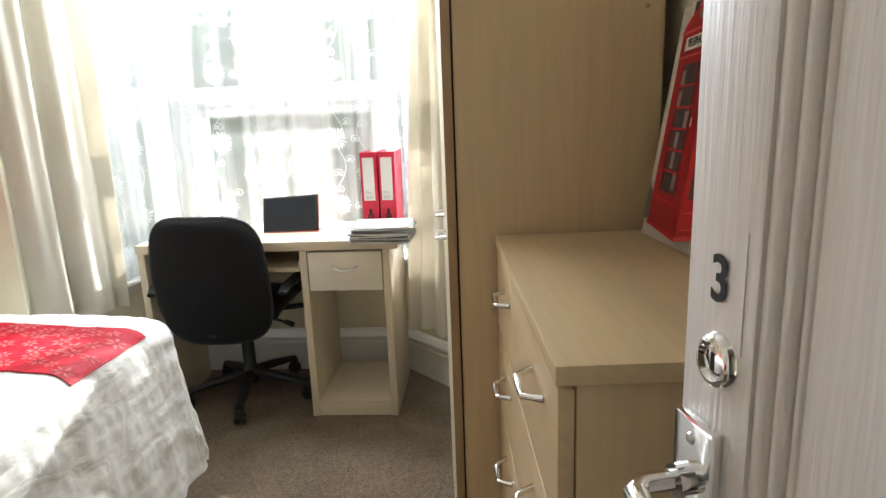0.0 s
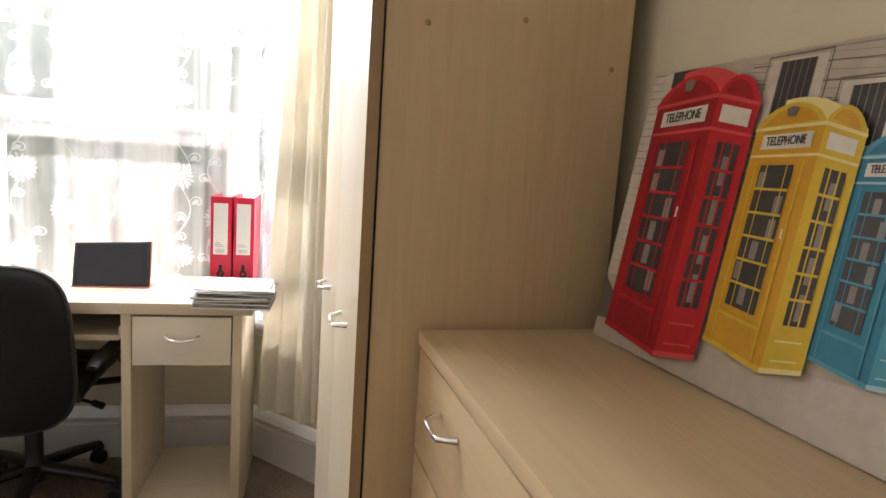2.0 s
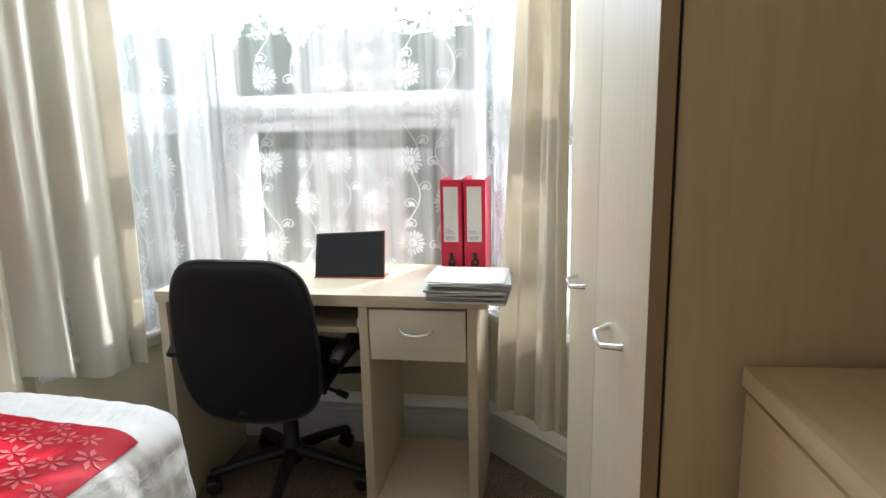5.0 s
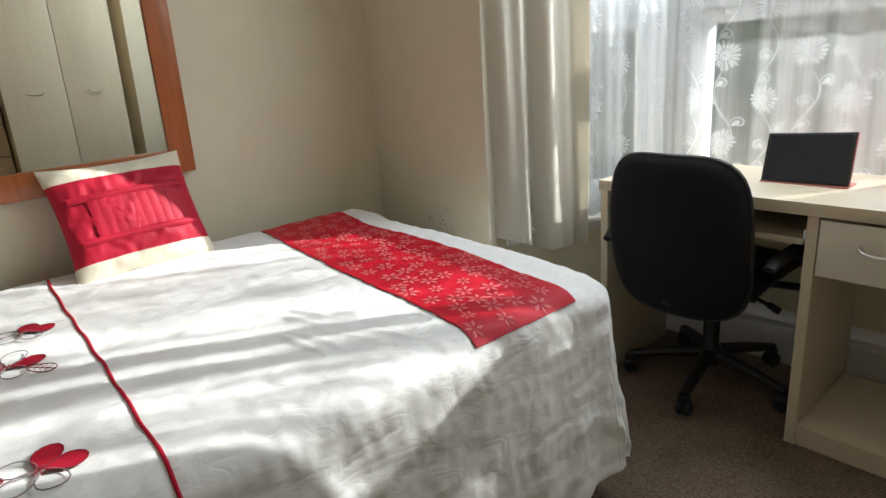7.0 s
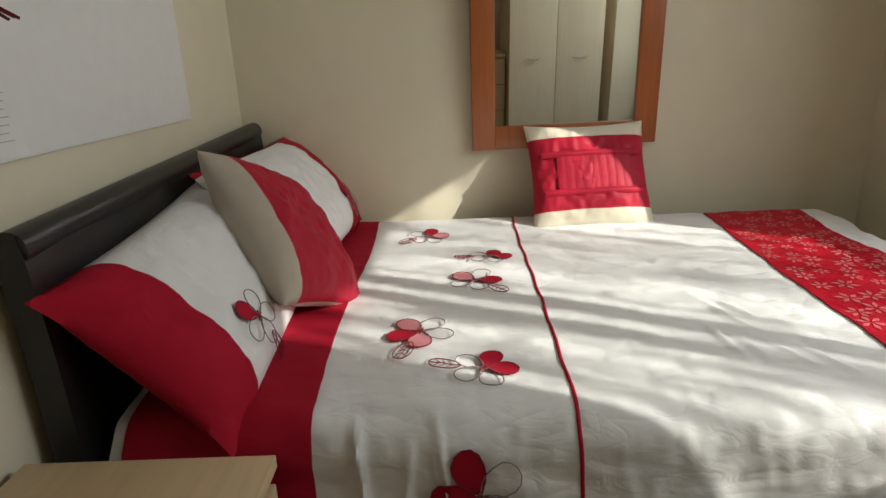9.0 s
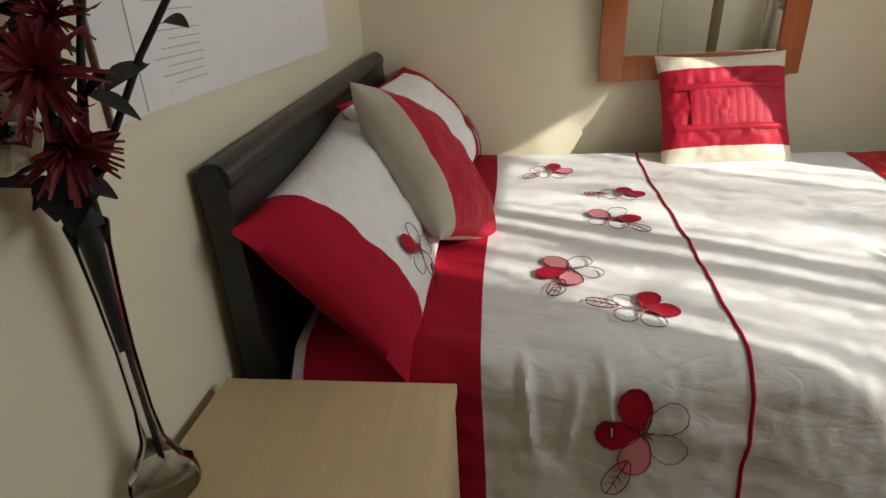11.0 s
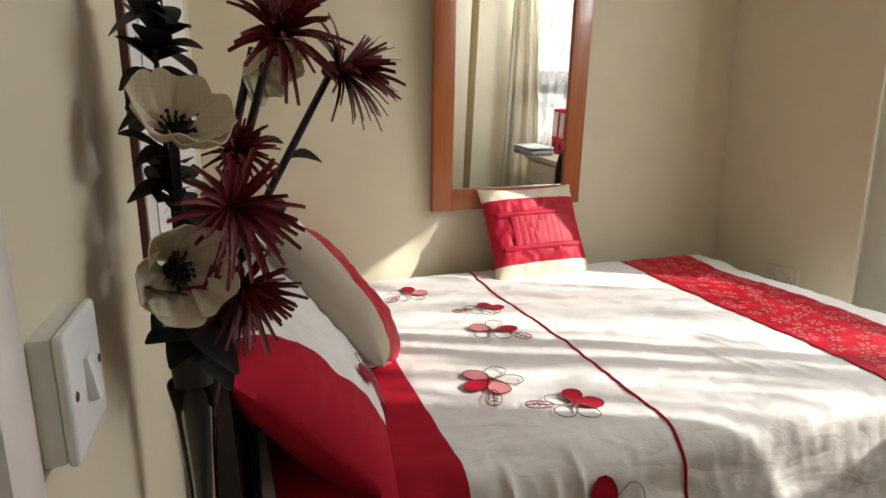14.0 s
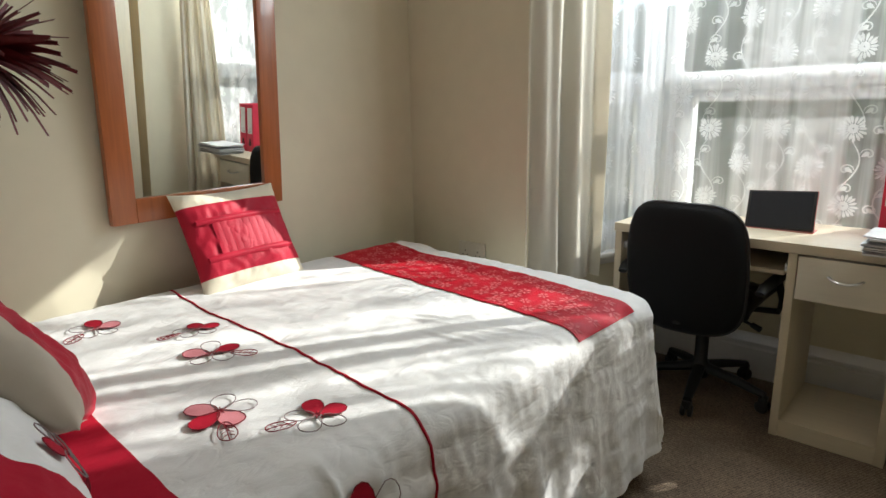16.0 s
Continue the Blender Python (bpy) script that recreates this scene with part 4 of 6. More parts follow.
for i in range(9):
    x = -0.10 + i * 0.026
    bm = bmesh.new()
    sheet(bm, 3, 20, lambda u, v: surf(x + (u - 0.5) * 0.0255, -0.055 + v * 0.105) + Vector((0, 0, -0.0045 + 0.0011 * math.sin(math.pi * u))))
    thicken(bm, 0.0015)
    part("pleat", bm, RED_SILK, cu, smooth=80)


# ---- mirror on the west wall ----
MW, MH = 0.615, 0.98
mir = thing("wall_mirror", pose(-1.983, 1.078, 0.887) @ pose(0, 0, 0, 0, 0, 4.2) @ pose(0, 0, 0, 0, 3.2, 0), "wall mirror in a broad red-brown wooden frame", "mirror")
FW = 0.075
for y0, y1, z0, z1 in ((-MW / 2, -MW / 2 + FW, 0, MH), (MW / 2 - FW, MW / 2, 0, MH), (-MW / 2 + FW, MW / 2 - FW, 0, FW), (-MW / 2 + FW, MW / 2 - FW, MH - FW, MH)):
    part("frame_board", B(-0.014, 0.012, y0, y1, z0, z1, 0.003), CHERRY, mir)
part("glass", B(-0.012, 0.002, -MW / 2 + FW - 0.002, MW / 2 - FW + 0.002, FW - 0.002, MH - FW + 0.002), MIRROR, mir, "silvered mirror glass")

# ---- white canvas with a twig drawing, and a notice, on the south wall ----
canvas = thing("wall_canvas", pose(-1.07, SOUTH, 1.06), "white stretched canvas with brown twig drawing, above the headboard", "wall picture")
part("stretched_cloth", B(-0.45, 0.45, -0.0005, 0.009, 0, 0.62, 0.002), PAPER, canvas)
part("back_edge", B(0.4505, 0.4535, -0.0005, 0.007, 0.0, 0.62), BROWN_INK, canvas, "dark frame edge")
rnd = random.Random(3)
bm = bmesh.new()
for k in range(9):
    x, z, a = rnd.uniform(0.05, 0.2), 0.30 + 0.03 * k, rnd.uniform(0.2, 1.2)
    pts = [(x + 0.03 * i * math.cos(a + 0.2 * i), 0.0095, z + 0.03 * i * math.sin(a + 0.2 * i)) for i in range(5)]
    tube(bm, pts, [0.003, 0.0028, 0.0024, 0.002, 0.001], 6, flat=0.3)
part("drawn_twigs", bm, BROWN_INK, canvas, "brown painted twigs")
notice = thing("paper_notice", pose(-0.79, SOUTH + 0.0095, 1.085), "white printed notice sheet pinned beside the canvas", "notice")
part("sheet", B(-0.10, 0.10, 0, 0.0012, -0.02, 0.25), PAPER, notice)
for i in range(16):
    z = 0.19 - i * 0.0115 - (0.014 if i > 8 else 0)
    part("text_line", B(-0.075 + 0.004 * (i % 3), 0.02 + 0.05 * ((i * 7) % 5) / 5, 0.0012, 0.0016, z, z + 0.0014), GREY_PAPER, notice)
part("emblem", B(-0.03, -0.005, 0.0012, 0.0018, 0.215, 0.235, 0.0002), GREEN_INK, notice)

# ---- bedside cabinet ----
night = thing("bedside_cabinet", pose(-0.70, 0.056, 0), "pale maple bedside cabinet beside the bed", "bedside cabinet")
NWX, NDY, NZ = 0.385, 0.365, 0.645
part("top", B(0, NWX, 0, NDY, NZ - 0.02, NZ, 0.002), MAPLE_X, night)
part("side_panel", B(0.008, 0.024, 0.004, NDY - 0.022, 0, NZ - 0.021, 0.001), MAPLE_V, night)
part("side_panel", B(NWX - 0.024, NWX - 0.008, 0.004, NDY - 0.022, 0, NZ - 0.021, 0.001), MAPLE_V, night)
part("back_panel", B(0.025, NWX - 0.025, 0.004, 0.01, 0.04, NZ - 0.021), MAPLE_V, night)
for i in range(3):
    z0 = 0.05 + i * 0.186
    dr = part("drawer_front", B(0.008, NWX - 0.008, NDY - 0.02, NDY - 0.003, z0, z0 + 0.18, 0.002), MAPLE_X, night)
    bm = bmesh.new()
    tube(bm, [(NWX / 2 - 0.048, NDY - 0.004, z0 + 0.11), (NWX / 2 - 0.048, NDY + 0.022, z0 + 0.11), (NWX / 2, NDY + 0.026, z0 + 0.11), (NWX / 2 + 0.048, NDY + 0.022, z0 + 0.11), (NWX / 2 + 0.048, NDY - 0.004, z0 + 0.11)], 0.005, 10)
    part("handle", bm, CHROME, dr, "chrome bow handle")

# ---- glass vase with artificial flowers ----
VX, VY = -0.478, 0.08
vase = thing("vase", pose(VX, VY, NZ), "tall clear glass trumpet vase on the bedside cabinet", "vase")
outer = [(0.0, 0.0), (0.046, 0.0), (0.05, 0.006), (0.049, 0.02), (0.04, 0.032), (0.026, 0.046), (0.014, 0.075), (0.0105, 0.12), (0.0105, 0.2), (0.0135, 0.27), (0.0175, 0.325), (0.0215, 0.348)]
inner = [(r - 0.002, z) for r, z in outer[::-1] if r > 0.0095 and z > 0.03]
bm = bmesh.new()
lathe(bm, [(0, 0.0), (0.038, 0.0), (0.0415, 0.005), (0.0405, 0.018), (0.034, 0.0268), (0, 0.0268)], 36)
part("glass_foot", bm, VASE_GLASS, vase, "thick clear glass foot", smooth=60)
bm = bmesh.new()
lathe(bm, [(0.0, 0.0272), (0.0335, 0.0272)] + outer[5:] + [(0.0208, 0.3495)] + inner + [(0.0, 0.036)], 36)
part("glass_body", bm, VASE_GLASS, vase, "clear glass", smooth=60)


def spider_bloom(bm, c, d, size, seed):
    """Long narrow curling petals round a dark heart."""
    rnd = random.Random(seed)
    d = Vector(d).normalized()
    s = d.orthogonal().normalized()
    t = d.cross(s)
    c = Vector(c)
    for k in range(64):
        a, tilt = rnd.uniform(0, 6.283), rnd.uniform(0.1, 1.75)
        r = size * rnd.uniform(0.75, 1.08)
        out = s * math.cos(a) + t * math.sin(a)
        way = (out * math.sin(tilt) + d * math.cos(tilt)).normalized()
        side = way.cross(d).normalized() if way.cross(d).length > 0.05 else s
        droop = Vector((0, 0, -1)) * r * 0.16
        rows = []
        for i in range(5):
            f = i / 4
            p = c + way * r * f + d * 0.10 * r * math.sin(f * 2.5) + droop * f * f
            wdt = size * 0.042 * (0.5 + math.sin(math.pi * min(0.95, f + 0.15)))
            cup = d * wdt * 0.5
            rows.append((bm.verts.new(p + side * wdt + cup), bm.verts.new(p), bm.verts.new(p - side * wdt + cup)))
        for x, y in zip(rows, rows[1:]):
            bm.faces.new((x[0], x[1], y[1], y[0])), bm.faces.new((x[1], x[2], y[2], y[1]))
    return bm


def poppy_bloom(c, d, size, seed, parent):
    rnd = random.Random(seed)
    d, c = Vector(d).normalized(), Vector(c)
    s = d.orthogonal().normalized()
    t = d.cross(s)
    bm = bmesh.new()
    for k in range(5):
        a0 = k * 2 * math.pi / 5 + rnd.uniform(-0.15, 0.15)
        f = rnd.uniform(0, 6)

        def place(u, v):
            a = a0 + (u - 0.5) * 1.75 * (0.35 + 0.65 * v)
            r = size * v * (1 - 0.16 * (2 * u - 1) ** 2)
            cup = size * (0.75 * v**2.0 - 0.10 * v + 0.03 * k * 0.4 + 0.10 * v * math.sin(13 * u + f))
            return c + (s * math.cos(a) + t * math.sin(a)) * r * 0.93 + d * cup

        sheet(bm, 12, 8, place)
    thicken(bm, 0.0008)
    bloom = part("bloom", bm, PETAL_CREAM, parent, "cream cupped petals", smooth=70)
    bm = bmesh.new()
    for k in range(46):
        a, r = rnd.uniform(0, 6.283), size * rnd.uniform(0.05, 0.34)
        e = c + (s * math.cos(a) + t * math.sin(a)) * r + d * size * rnd.uniform(0.16, 0.34)
        tube(bm, [c + d * size * 0.03, e], [0.0011, 0.0006], 4)
        box(bm, e.x - 0.001, e.x + 0.001, e.y - 0.001, e.y + 0.001, e.z - 0.0013, e.z + 0.0013)
    for k in range(10):
        a = k * 0.628
        tube(bm, [c + d * size * 0.06, c + (s * math.cos(a) + t * math.sin(a)) * size * 0.2 + d * size * 0.10], [0.003, 0.0022], 5)
    part("flower_eye", bm, FLOWER_EYE, bloom, "near-black stamens", smooth=0)
    return bloom


def leaf_blade(bm, base, tip, half, sag=0.0):
    base, tip = Vector(base), Vector(tip)
    d = tip - base
    s = d.cross(Vector((0.3, 0.2, 1))).normalized()
    rows = []
    for i in range(7):
        f = i / 6
        w = half * math.sin(math.pi * min(0.98, 0.08 + f * 0.92)) ** 0.8
        p = base + d * f + Vector((0, 0, -sag * f * f))
        up = s.cross(d).normalized() * w * 0.35
        rows.append((bm.verts.new(p + s * w + up), bm.verts.new(p), bm.verts.new(p - s * w + up)))
    for x, y in zip(rows, rows[1:]):
        bm.faces.new((x[0], x[1], y[1], y[0])), bm.faces.new((x[1], x[2], y[2], y[1]))


RED_BLOOMS = [((-0.428, 0.122, 1.147), (0.8, 0.45, 0.1), 0.052), ((-0.434, 0.123, 1.084), (0.8, 0.5, -0.1), 0.044), ((-0.555, 0.226, 1.256), (0.5, 0.8, 0.1), 0.055), ((-0.475, 0.165, 1.275), (0.7, 0.4, 0.4), 0.055), ((-0.45, 0.128, 1.185), (0.7, 0.3, 0.5), 0.032)]
CREAM_BLOOMS = [((-0.43, 0.088, 1.20), (0.6, 0.3, 0.75), 0.036), ((-0.416, 0.079, 1.107), (0.88, 0.5, -0.05), 0.036), ((-0.50, 0.15, 1.265), (0.4, 0.5, -0.5), 0.034)]
for i, (c, d, size) in enumerate(RED_BLOOMS + CREAM_BLOOMS):
    size *= 1.06 if i < len(RED_BLOOMS) else 1.1
    red = i < len(RED_BLOOMS)
    dn = Vector(d).normalized()
    rnd = random.Random(40 + i)
    fl = thing("artificial_flower", ORIGIN, "dark red spider chrysanthemum on a black stem" if red else "cream artificial poppy with a black centre", "artificial flower", "flowers in the vase")
    foot = Vector((VX + rnd.uniform(-0.008, 0.008), VY + rnd.uniform(-0.008, 0.008), NZ + (0.045 if i in (0, 5) else 0.2)))
    neck = Vector((VX + rnd.uniform(-0.012, 0.012), VY + rnd.uniform(-0.01, 0.012), NZ + 0.35))
    end = Vector(c) - dn * size * 0.12
    mid = neck.lerp(end, 0.55) + Vector((rnd.uniform(-0.01, 0.01), 0.0, 0.01))
    bm = bmesh.new()
    tube(bm, [foot, foot.lerp(neck, 0.4) + Vector((0.002, 0, 0)), neck, mid, end], [0.0022, 0.0026, 0.004, 0.0036, 0.0034], 8)
    part("stem", bm, LEAF_BLACK, fl, "black wrapped stem", smooth=60)
    if red:
        part("bloom", spider_bloom(bmesh.new(), c, d, size, 60 + i), PETAL_RED, fl, "dark red curling petals", smooth=60)
        bm = bmesh.new()
        lathe(bm, [(0, 0.004), (size * 0.12, 0.002), (size * 0.16, -0.006), (size * 0.1, -0.014), (0, -0.018)], 14)
        bm.transform(Matrix.Translation(c) @ dn.to_track_quat("Z", "Y").to_matrix().to_4x4())
        part("flower_heart", bm, FLOWER_EYE, fl, "dark centre")
    else:
        poppy_bloom(c, d, size, 70 + i, fl)
    for k in range(3):
        a = rnd.uniform(-0.9, 2.6)
        b0 = neck.lerp(end, rnd.uniform(0.2, 0.75))
        bm = bmesh.new()
        reach = rnd.uniform(0.045, 0.075)
        leaf_blade(bm, b0, (b0.x + reach * math.cos(a), max(SOUTH + 0.012, b0.y + reach * 0.6 * math.sin(a)), b0.z + rnd.uniform(-0.02, 0.04)), 0.014, 0.01)
        part("leaf", bm, LEAF_BLACK, fl, "black cloth leaf", smooth=60)
spray = thing("artificial_foliage", ORIGIN, "spray of black cloth leaves among the flowers", "artificial foliage", "flowers in the vase")
bm = bmesh.new()
SPRAY = [Vector((VX, VY, NZ + 0.3)), Vector((VX - 0.004, VY - 0.002, NZ + 0.5)), Vector((-0.487, 0.074, 1.30))]
tube(bm, SPRAY, [0.0035, 0.003, 0.0015], 8)
part("stem", bm, LEAF_BLACK, spray, smooth=60)
rnd = random.Random(77)
for k in range(46):
    f, a = rnd.uniform(0.42, 1.0), rnd.uniform(0, 6.283)
    b0 = SPRAY[1].lerp(SPRAY[2], (f - 0.42) / 0.58)
    bm = bmesh.new()
    reach = rnd.uniform(0.03, 0.05)
    leaf_blade(bm, b0, (b0.x + reach * math.cos(a), max(SOUTH + 0.012, b0.y + reach * 0.8 * math.sin(a)), b0.z + rnd.uniform(-0.012, 0.03)), 0.014, 0.008)
    part("leaf", bm, LEAF_BLACK, spray, smooth=60)
bundle = thing("wrapped_stem_bundle", ORIGIN, "black wrapped bundle of stems in the vase neck", "flower stems")
bm = bmesh.new()
tube(bm, [(VX, VY, NZ + 0.20), (VX, VY, NZ + 0.27), (VX, VY, NZ + 0.36), (VX + 0.004, VY, NZ + 0.44)], [0.005, 0.0085, 0.0165, 0.017], 14)
part("wrapping", bm, LEAF_BLACK, bundle)

# ---- chest of drawers ----
CL, CD, CT = 0.655, 0.345, 0.95
chest = thing("chest_of_drawers", pose(0.221, 1.431, 0, 0, 0, 3.6), "maple laminate chest of drawers with chrome handles", "chest of drawers")
# local: far front corner at the origin, x towards the wall, -y towards the doorway
bm = B(-0.004, CD, -CL - 0.006, 0.0, CT - 0.022, CT, 0.003)
part("top", bm, MAPLE_Y, chest)
part("side_panel", B(0.0195, CD, -CL + 0.002, -CL + 0.02, 0, CT - 0.023, 0.001), MAPLE_V, chest)
part("side_panel", B(0.022, CD, -0.02, -0.002, 0, CT - 0.023, 0.001), MAPLE_V, chest)
part("plinth", B(0.03, 0.046, -CL + 0.021, -0.021, 0, 0.07), MAPLE_Y, chest)
part("back_panel", B(CD - 0.006, CD, -CL + 0.021, -0.021, 0.0, CT - 0.023), MAPLE_V, chest)
rows, gap = 5, 0.005
hz = (CT - 0.023 - 0.07 - gap * rows) / rows


def bow_handle(y, z, length, axis="y", x=0.0, drop=0.0):
    bm = bmesh.new()
    pts = []
    for i in range(13):
        f = i / 12
        out = 0.024 * min(1, math.sin(math.pi * min(max(f, 0.0), 1.0)) * 2.2) if 0 < f < 1 else 0.0
        pts.append((x - out, y + (f - 0.5) * length, z - drop * math.sin(math.pi * f)))
    tube(bm, pts, [0.004 if 0 < i < 12 else 0.0052 for i in range(13)], 12)
    return bm


for i in range(rows):
    z1 = CT - 0.024 - gap - i * (hz + gap)
    front = part("drawer_front", B(0.0, 0.018, -CL + 0.002, -0.002, z1 - hz, z1, 0.0025), MAPLE_Y, chest)
    for y in (-0.185, -0.53):
        part("handle", bow_handle(y, z1 - hz * 0.3, 0.085, drop=0.004), CHROME, front, "chrome bow handle")

# ---- canvas print of telephone boxes, leaning on the chest ----
PRINT_W, PRINT_H = 0.582, 0.43


def plain(name, color, rough=0.55):
    return mat(name, color, rough, vary=0.12, scale=60)


INKS = {
    "stone": plain("print_stone", (0.50, 0.44, 0.36)), "pale": plain("print_pale", (0.62, 0.56, 0.48)), "line": plain("print_line", (0.20, 0.16, 0.13)),
    "glassy": plain("print_glass", (0.05, 0.045, 0.045)), "street": plain("print_street", (0.55, 0.49, 0.43)), "grime": plain("print_grime", (0.16, 0.14, 0.13)),
    "red": plain("print_red", (0.50, 0.012, 0.022)), "red_d": plain("print_red_shade", (0.33, 0.008, 0.014)), "red_l": plain("print_red_top", (0.66, 0.07, 0.07)),
    "yel": plain("print_yellow", (0.66, 0.46, 0.03)), "yel_d": plain("print_yellow_deep", (0.62, 0.33, 0.015)), "yel_l": plain("print_yellow_top", (0.78, 0.68, 0.28)),
    "blu": plain("print_blue", (0.07, 0.30, 0.42)), "blu_d": plain("print_blue_deep", (0.03, 0.20, 0.31)), "blu_l": plain("print_blue_top", (0.34, 0.55, 0.62)),
    "grn": plain("print_green", (0.24, 0.42, 0.02)), "grn_d": plain("print_green_deep", (0.17, 0.33, 0.012)), "grn_l": plain("print_green_top", (0.48, 0.58, 0.20)),
    "sign": plain("print_sign", (0.70, 0.66, 0.58)), "shine": plain("print_shine", (0.25, 0.22, 0.2)),
}
bl, tl, br = Vector((0.507, 1.414, CT)), Vector((0.577, 1.422, CT + 0.43)), Vector((0.58, 0.836, CT))
ux = (br - bl).normalized()
nz = ux.cross(tl - bl).normalized()
if nz.x > 0:
    nz = -nz
vy = nz.cross(ux)
PRINT = Matrix(((ux.x, vy.x, nz.x, bl.x), (ux.y, vy.y, nz.y, bl.y), (ux.z, vy.z, nz.z, bl.z + 0.001), (0, 0, 0, 1)))
art = thing("canvas_print", PRINT, "canvas print of coloured telephone boxes, propped on the chest", "canvas print")
part("stretcher", B(0, PRINT_W, 0, PRINT_H, -0.02, 0, 0.002), INKS["stone"], art)
LAYER = [0.0002]


def paint(name, ink, polys, step=True, clip=PRINT_W - 0.001):
    """Flat painted shapes on the canvas, a hair above those painted before."""
    if step:
        LAYER[0] += 0.00012
    for poly in polys:
        poly = [(min(max(x, 0.001), clip), min(max(y, 0.001), PRINT_H - 0.001)) for x, y in poly]
        if len({(round(x, 5), round(y, 5)) for x, y in poly}) < 3 or max(x for x, _ in poly) - min(x for x, _ in poly) < 2e-4:
            continue
        bm = bmesh.new()
        bm.faces.new([bm.verts.new((x, y, LAYER[0])) for x, y in poly])
        part(name, bm, INKS[ink], art, smooth=0)


def rect(x0, y0, x1, y1, s0=0.0, s1=0.0):
    """A skewed rectangle in the print's own units, 0.415 high."""
    k = PRINT_H / 0.415
    return [(x0, y0 * k), (x1, (y0 + s0) * k), (x1, (y1 + s1) * k), (x0, y1 * k)]


paint("painted_street", "street", [[(0, 0), (PRINT_W, 0), (PRINT_W, 0.084), (0, 0.032)]])
paint("painted_kerb_shadow", "grime", [[(0, 0.032), (0.05, 0.036), (0.05, 0.062), (0, 0.1)]])
courses = []
rnd = random.Random(5)
for i in range(28):
    y = 0.10 + i * 0.0115
    courses.append(rect(0.002, y, 0.08, y + 0.0009))
for i in range(12):
    y = 0.16 + i * 0.022
    courses.append(rect(0.2, y + 0.02, PRINT_W, y + 0.0215, -0.02, -0.02))
for i in range(26):
    x, y = rnd.uniform(0.39, 0.57), 0.16 + 0.022 * rnd.randint(0, 10)
    courses.append(rect(x, y, x + 0.0012, y + 0.022))
for i in range(30):
    y = 0.11 + i * 0.0102
    courses.append(rect(0.19, y + 0.02, 0.42, y + 0.0205, -0.02, -0.02))
for x0, y0, x1, y1 in ((0.222, 0.316, 0.311, 0.3175), (0.222, 0.408, 0.311, 0.4105), (0.327, 0.286, 0.405, 0.2875), (0.327, 0.372, 0.405, 0.3745), (0.222, 0.316, 0.2235, 0.41), (0.3095, 0.316, 0.311, 0.41), (0.327, 0.286, 0.3285, 0.374), (0.4035, 0.286, 0.405, 0.374)):
    courses.append(rect(x0, y0, x1, y1))
for i in range(7):
    y = 0.395 - 0.0125 * i
    courses.append(rect(0.485 - 0.004 * (i % 3), y, PRINT_W, y + (0.0045 if i % 3 == 1 else 0.0018), -0.028, -0.028))
paint("painted_stone_joint", "line", courses)
paint("painted_stone_band", "pale", [rect(0.001, 0.10, 0.035, 0.41), rect(0.41, 0.33, 0.45, 0.41), rect(0.47, 0.36, PRINT_W, 0.372, -0.03, -0.03), rect(0.5, 0.28, PRINT_W, 0.29)], False)
paint("painted_window", "pale", [rect(0.03, 0.385, 0.11, 0.413), rect(0.2275, 0.322, 0.3055, 0.405), rect(0.3325, 0.292, 0.3995, 0.369)])
paint("painted_window_glass", "glassy", [rect(0.045, 0.39, 0.1, 0.413), rect(0.243, 0.33, 0.292, 0.402), rect(0.345, 0.30, 0.39, 0.364), rect(0.47, 0.335, PRINT_W, 0.352, -0.02, -0.02), rect(0.53, 0.3, PRINT_W, 0.33)])
paint("painted_window_bar", "line", [rect(0.243 + 0.0095 * k, 0.33, 0.2445 + 0.0095 * k, 0.402) for k in range(6)] + [rect(0.345 + 0.009 * k, 0.30, 0.3465 + 0.009 * k, 0.364) for k in range(5)])


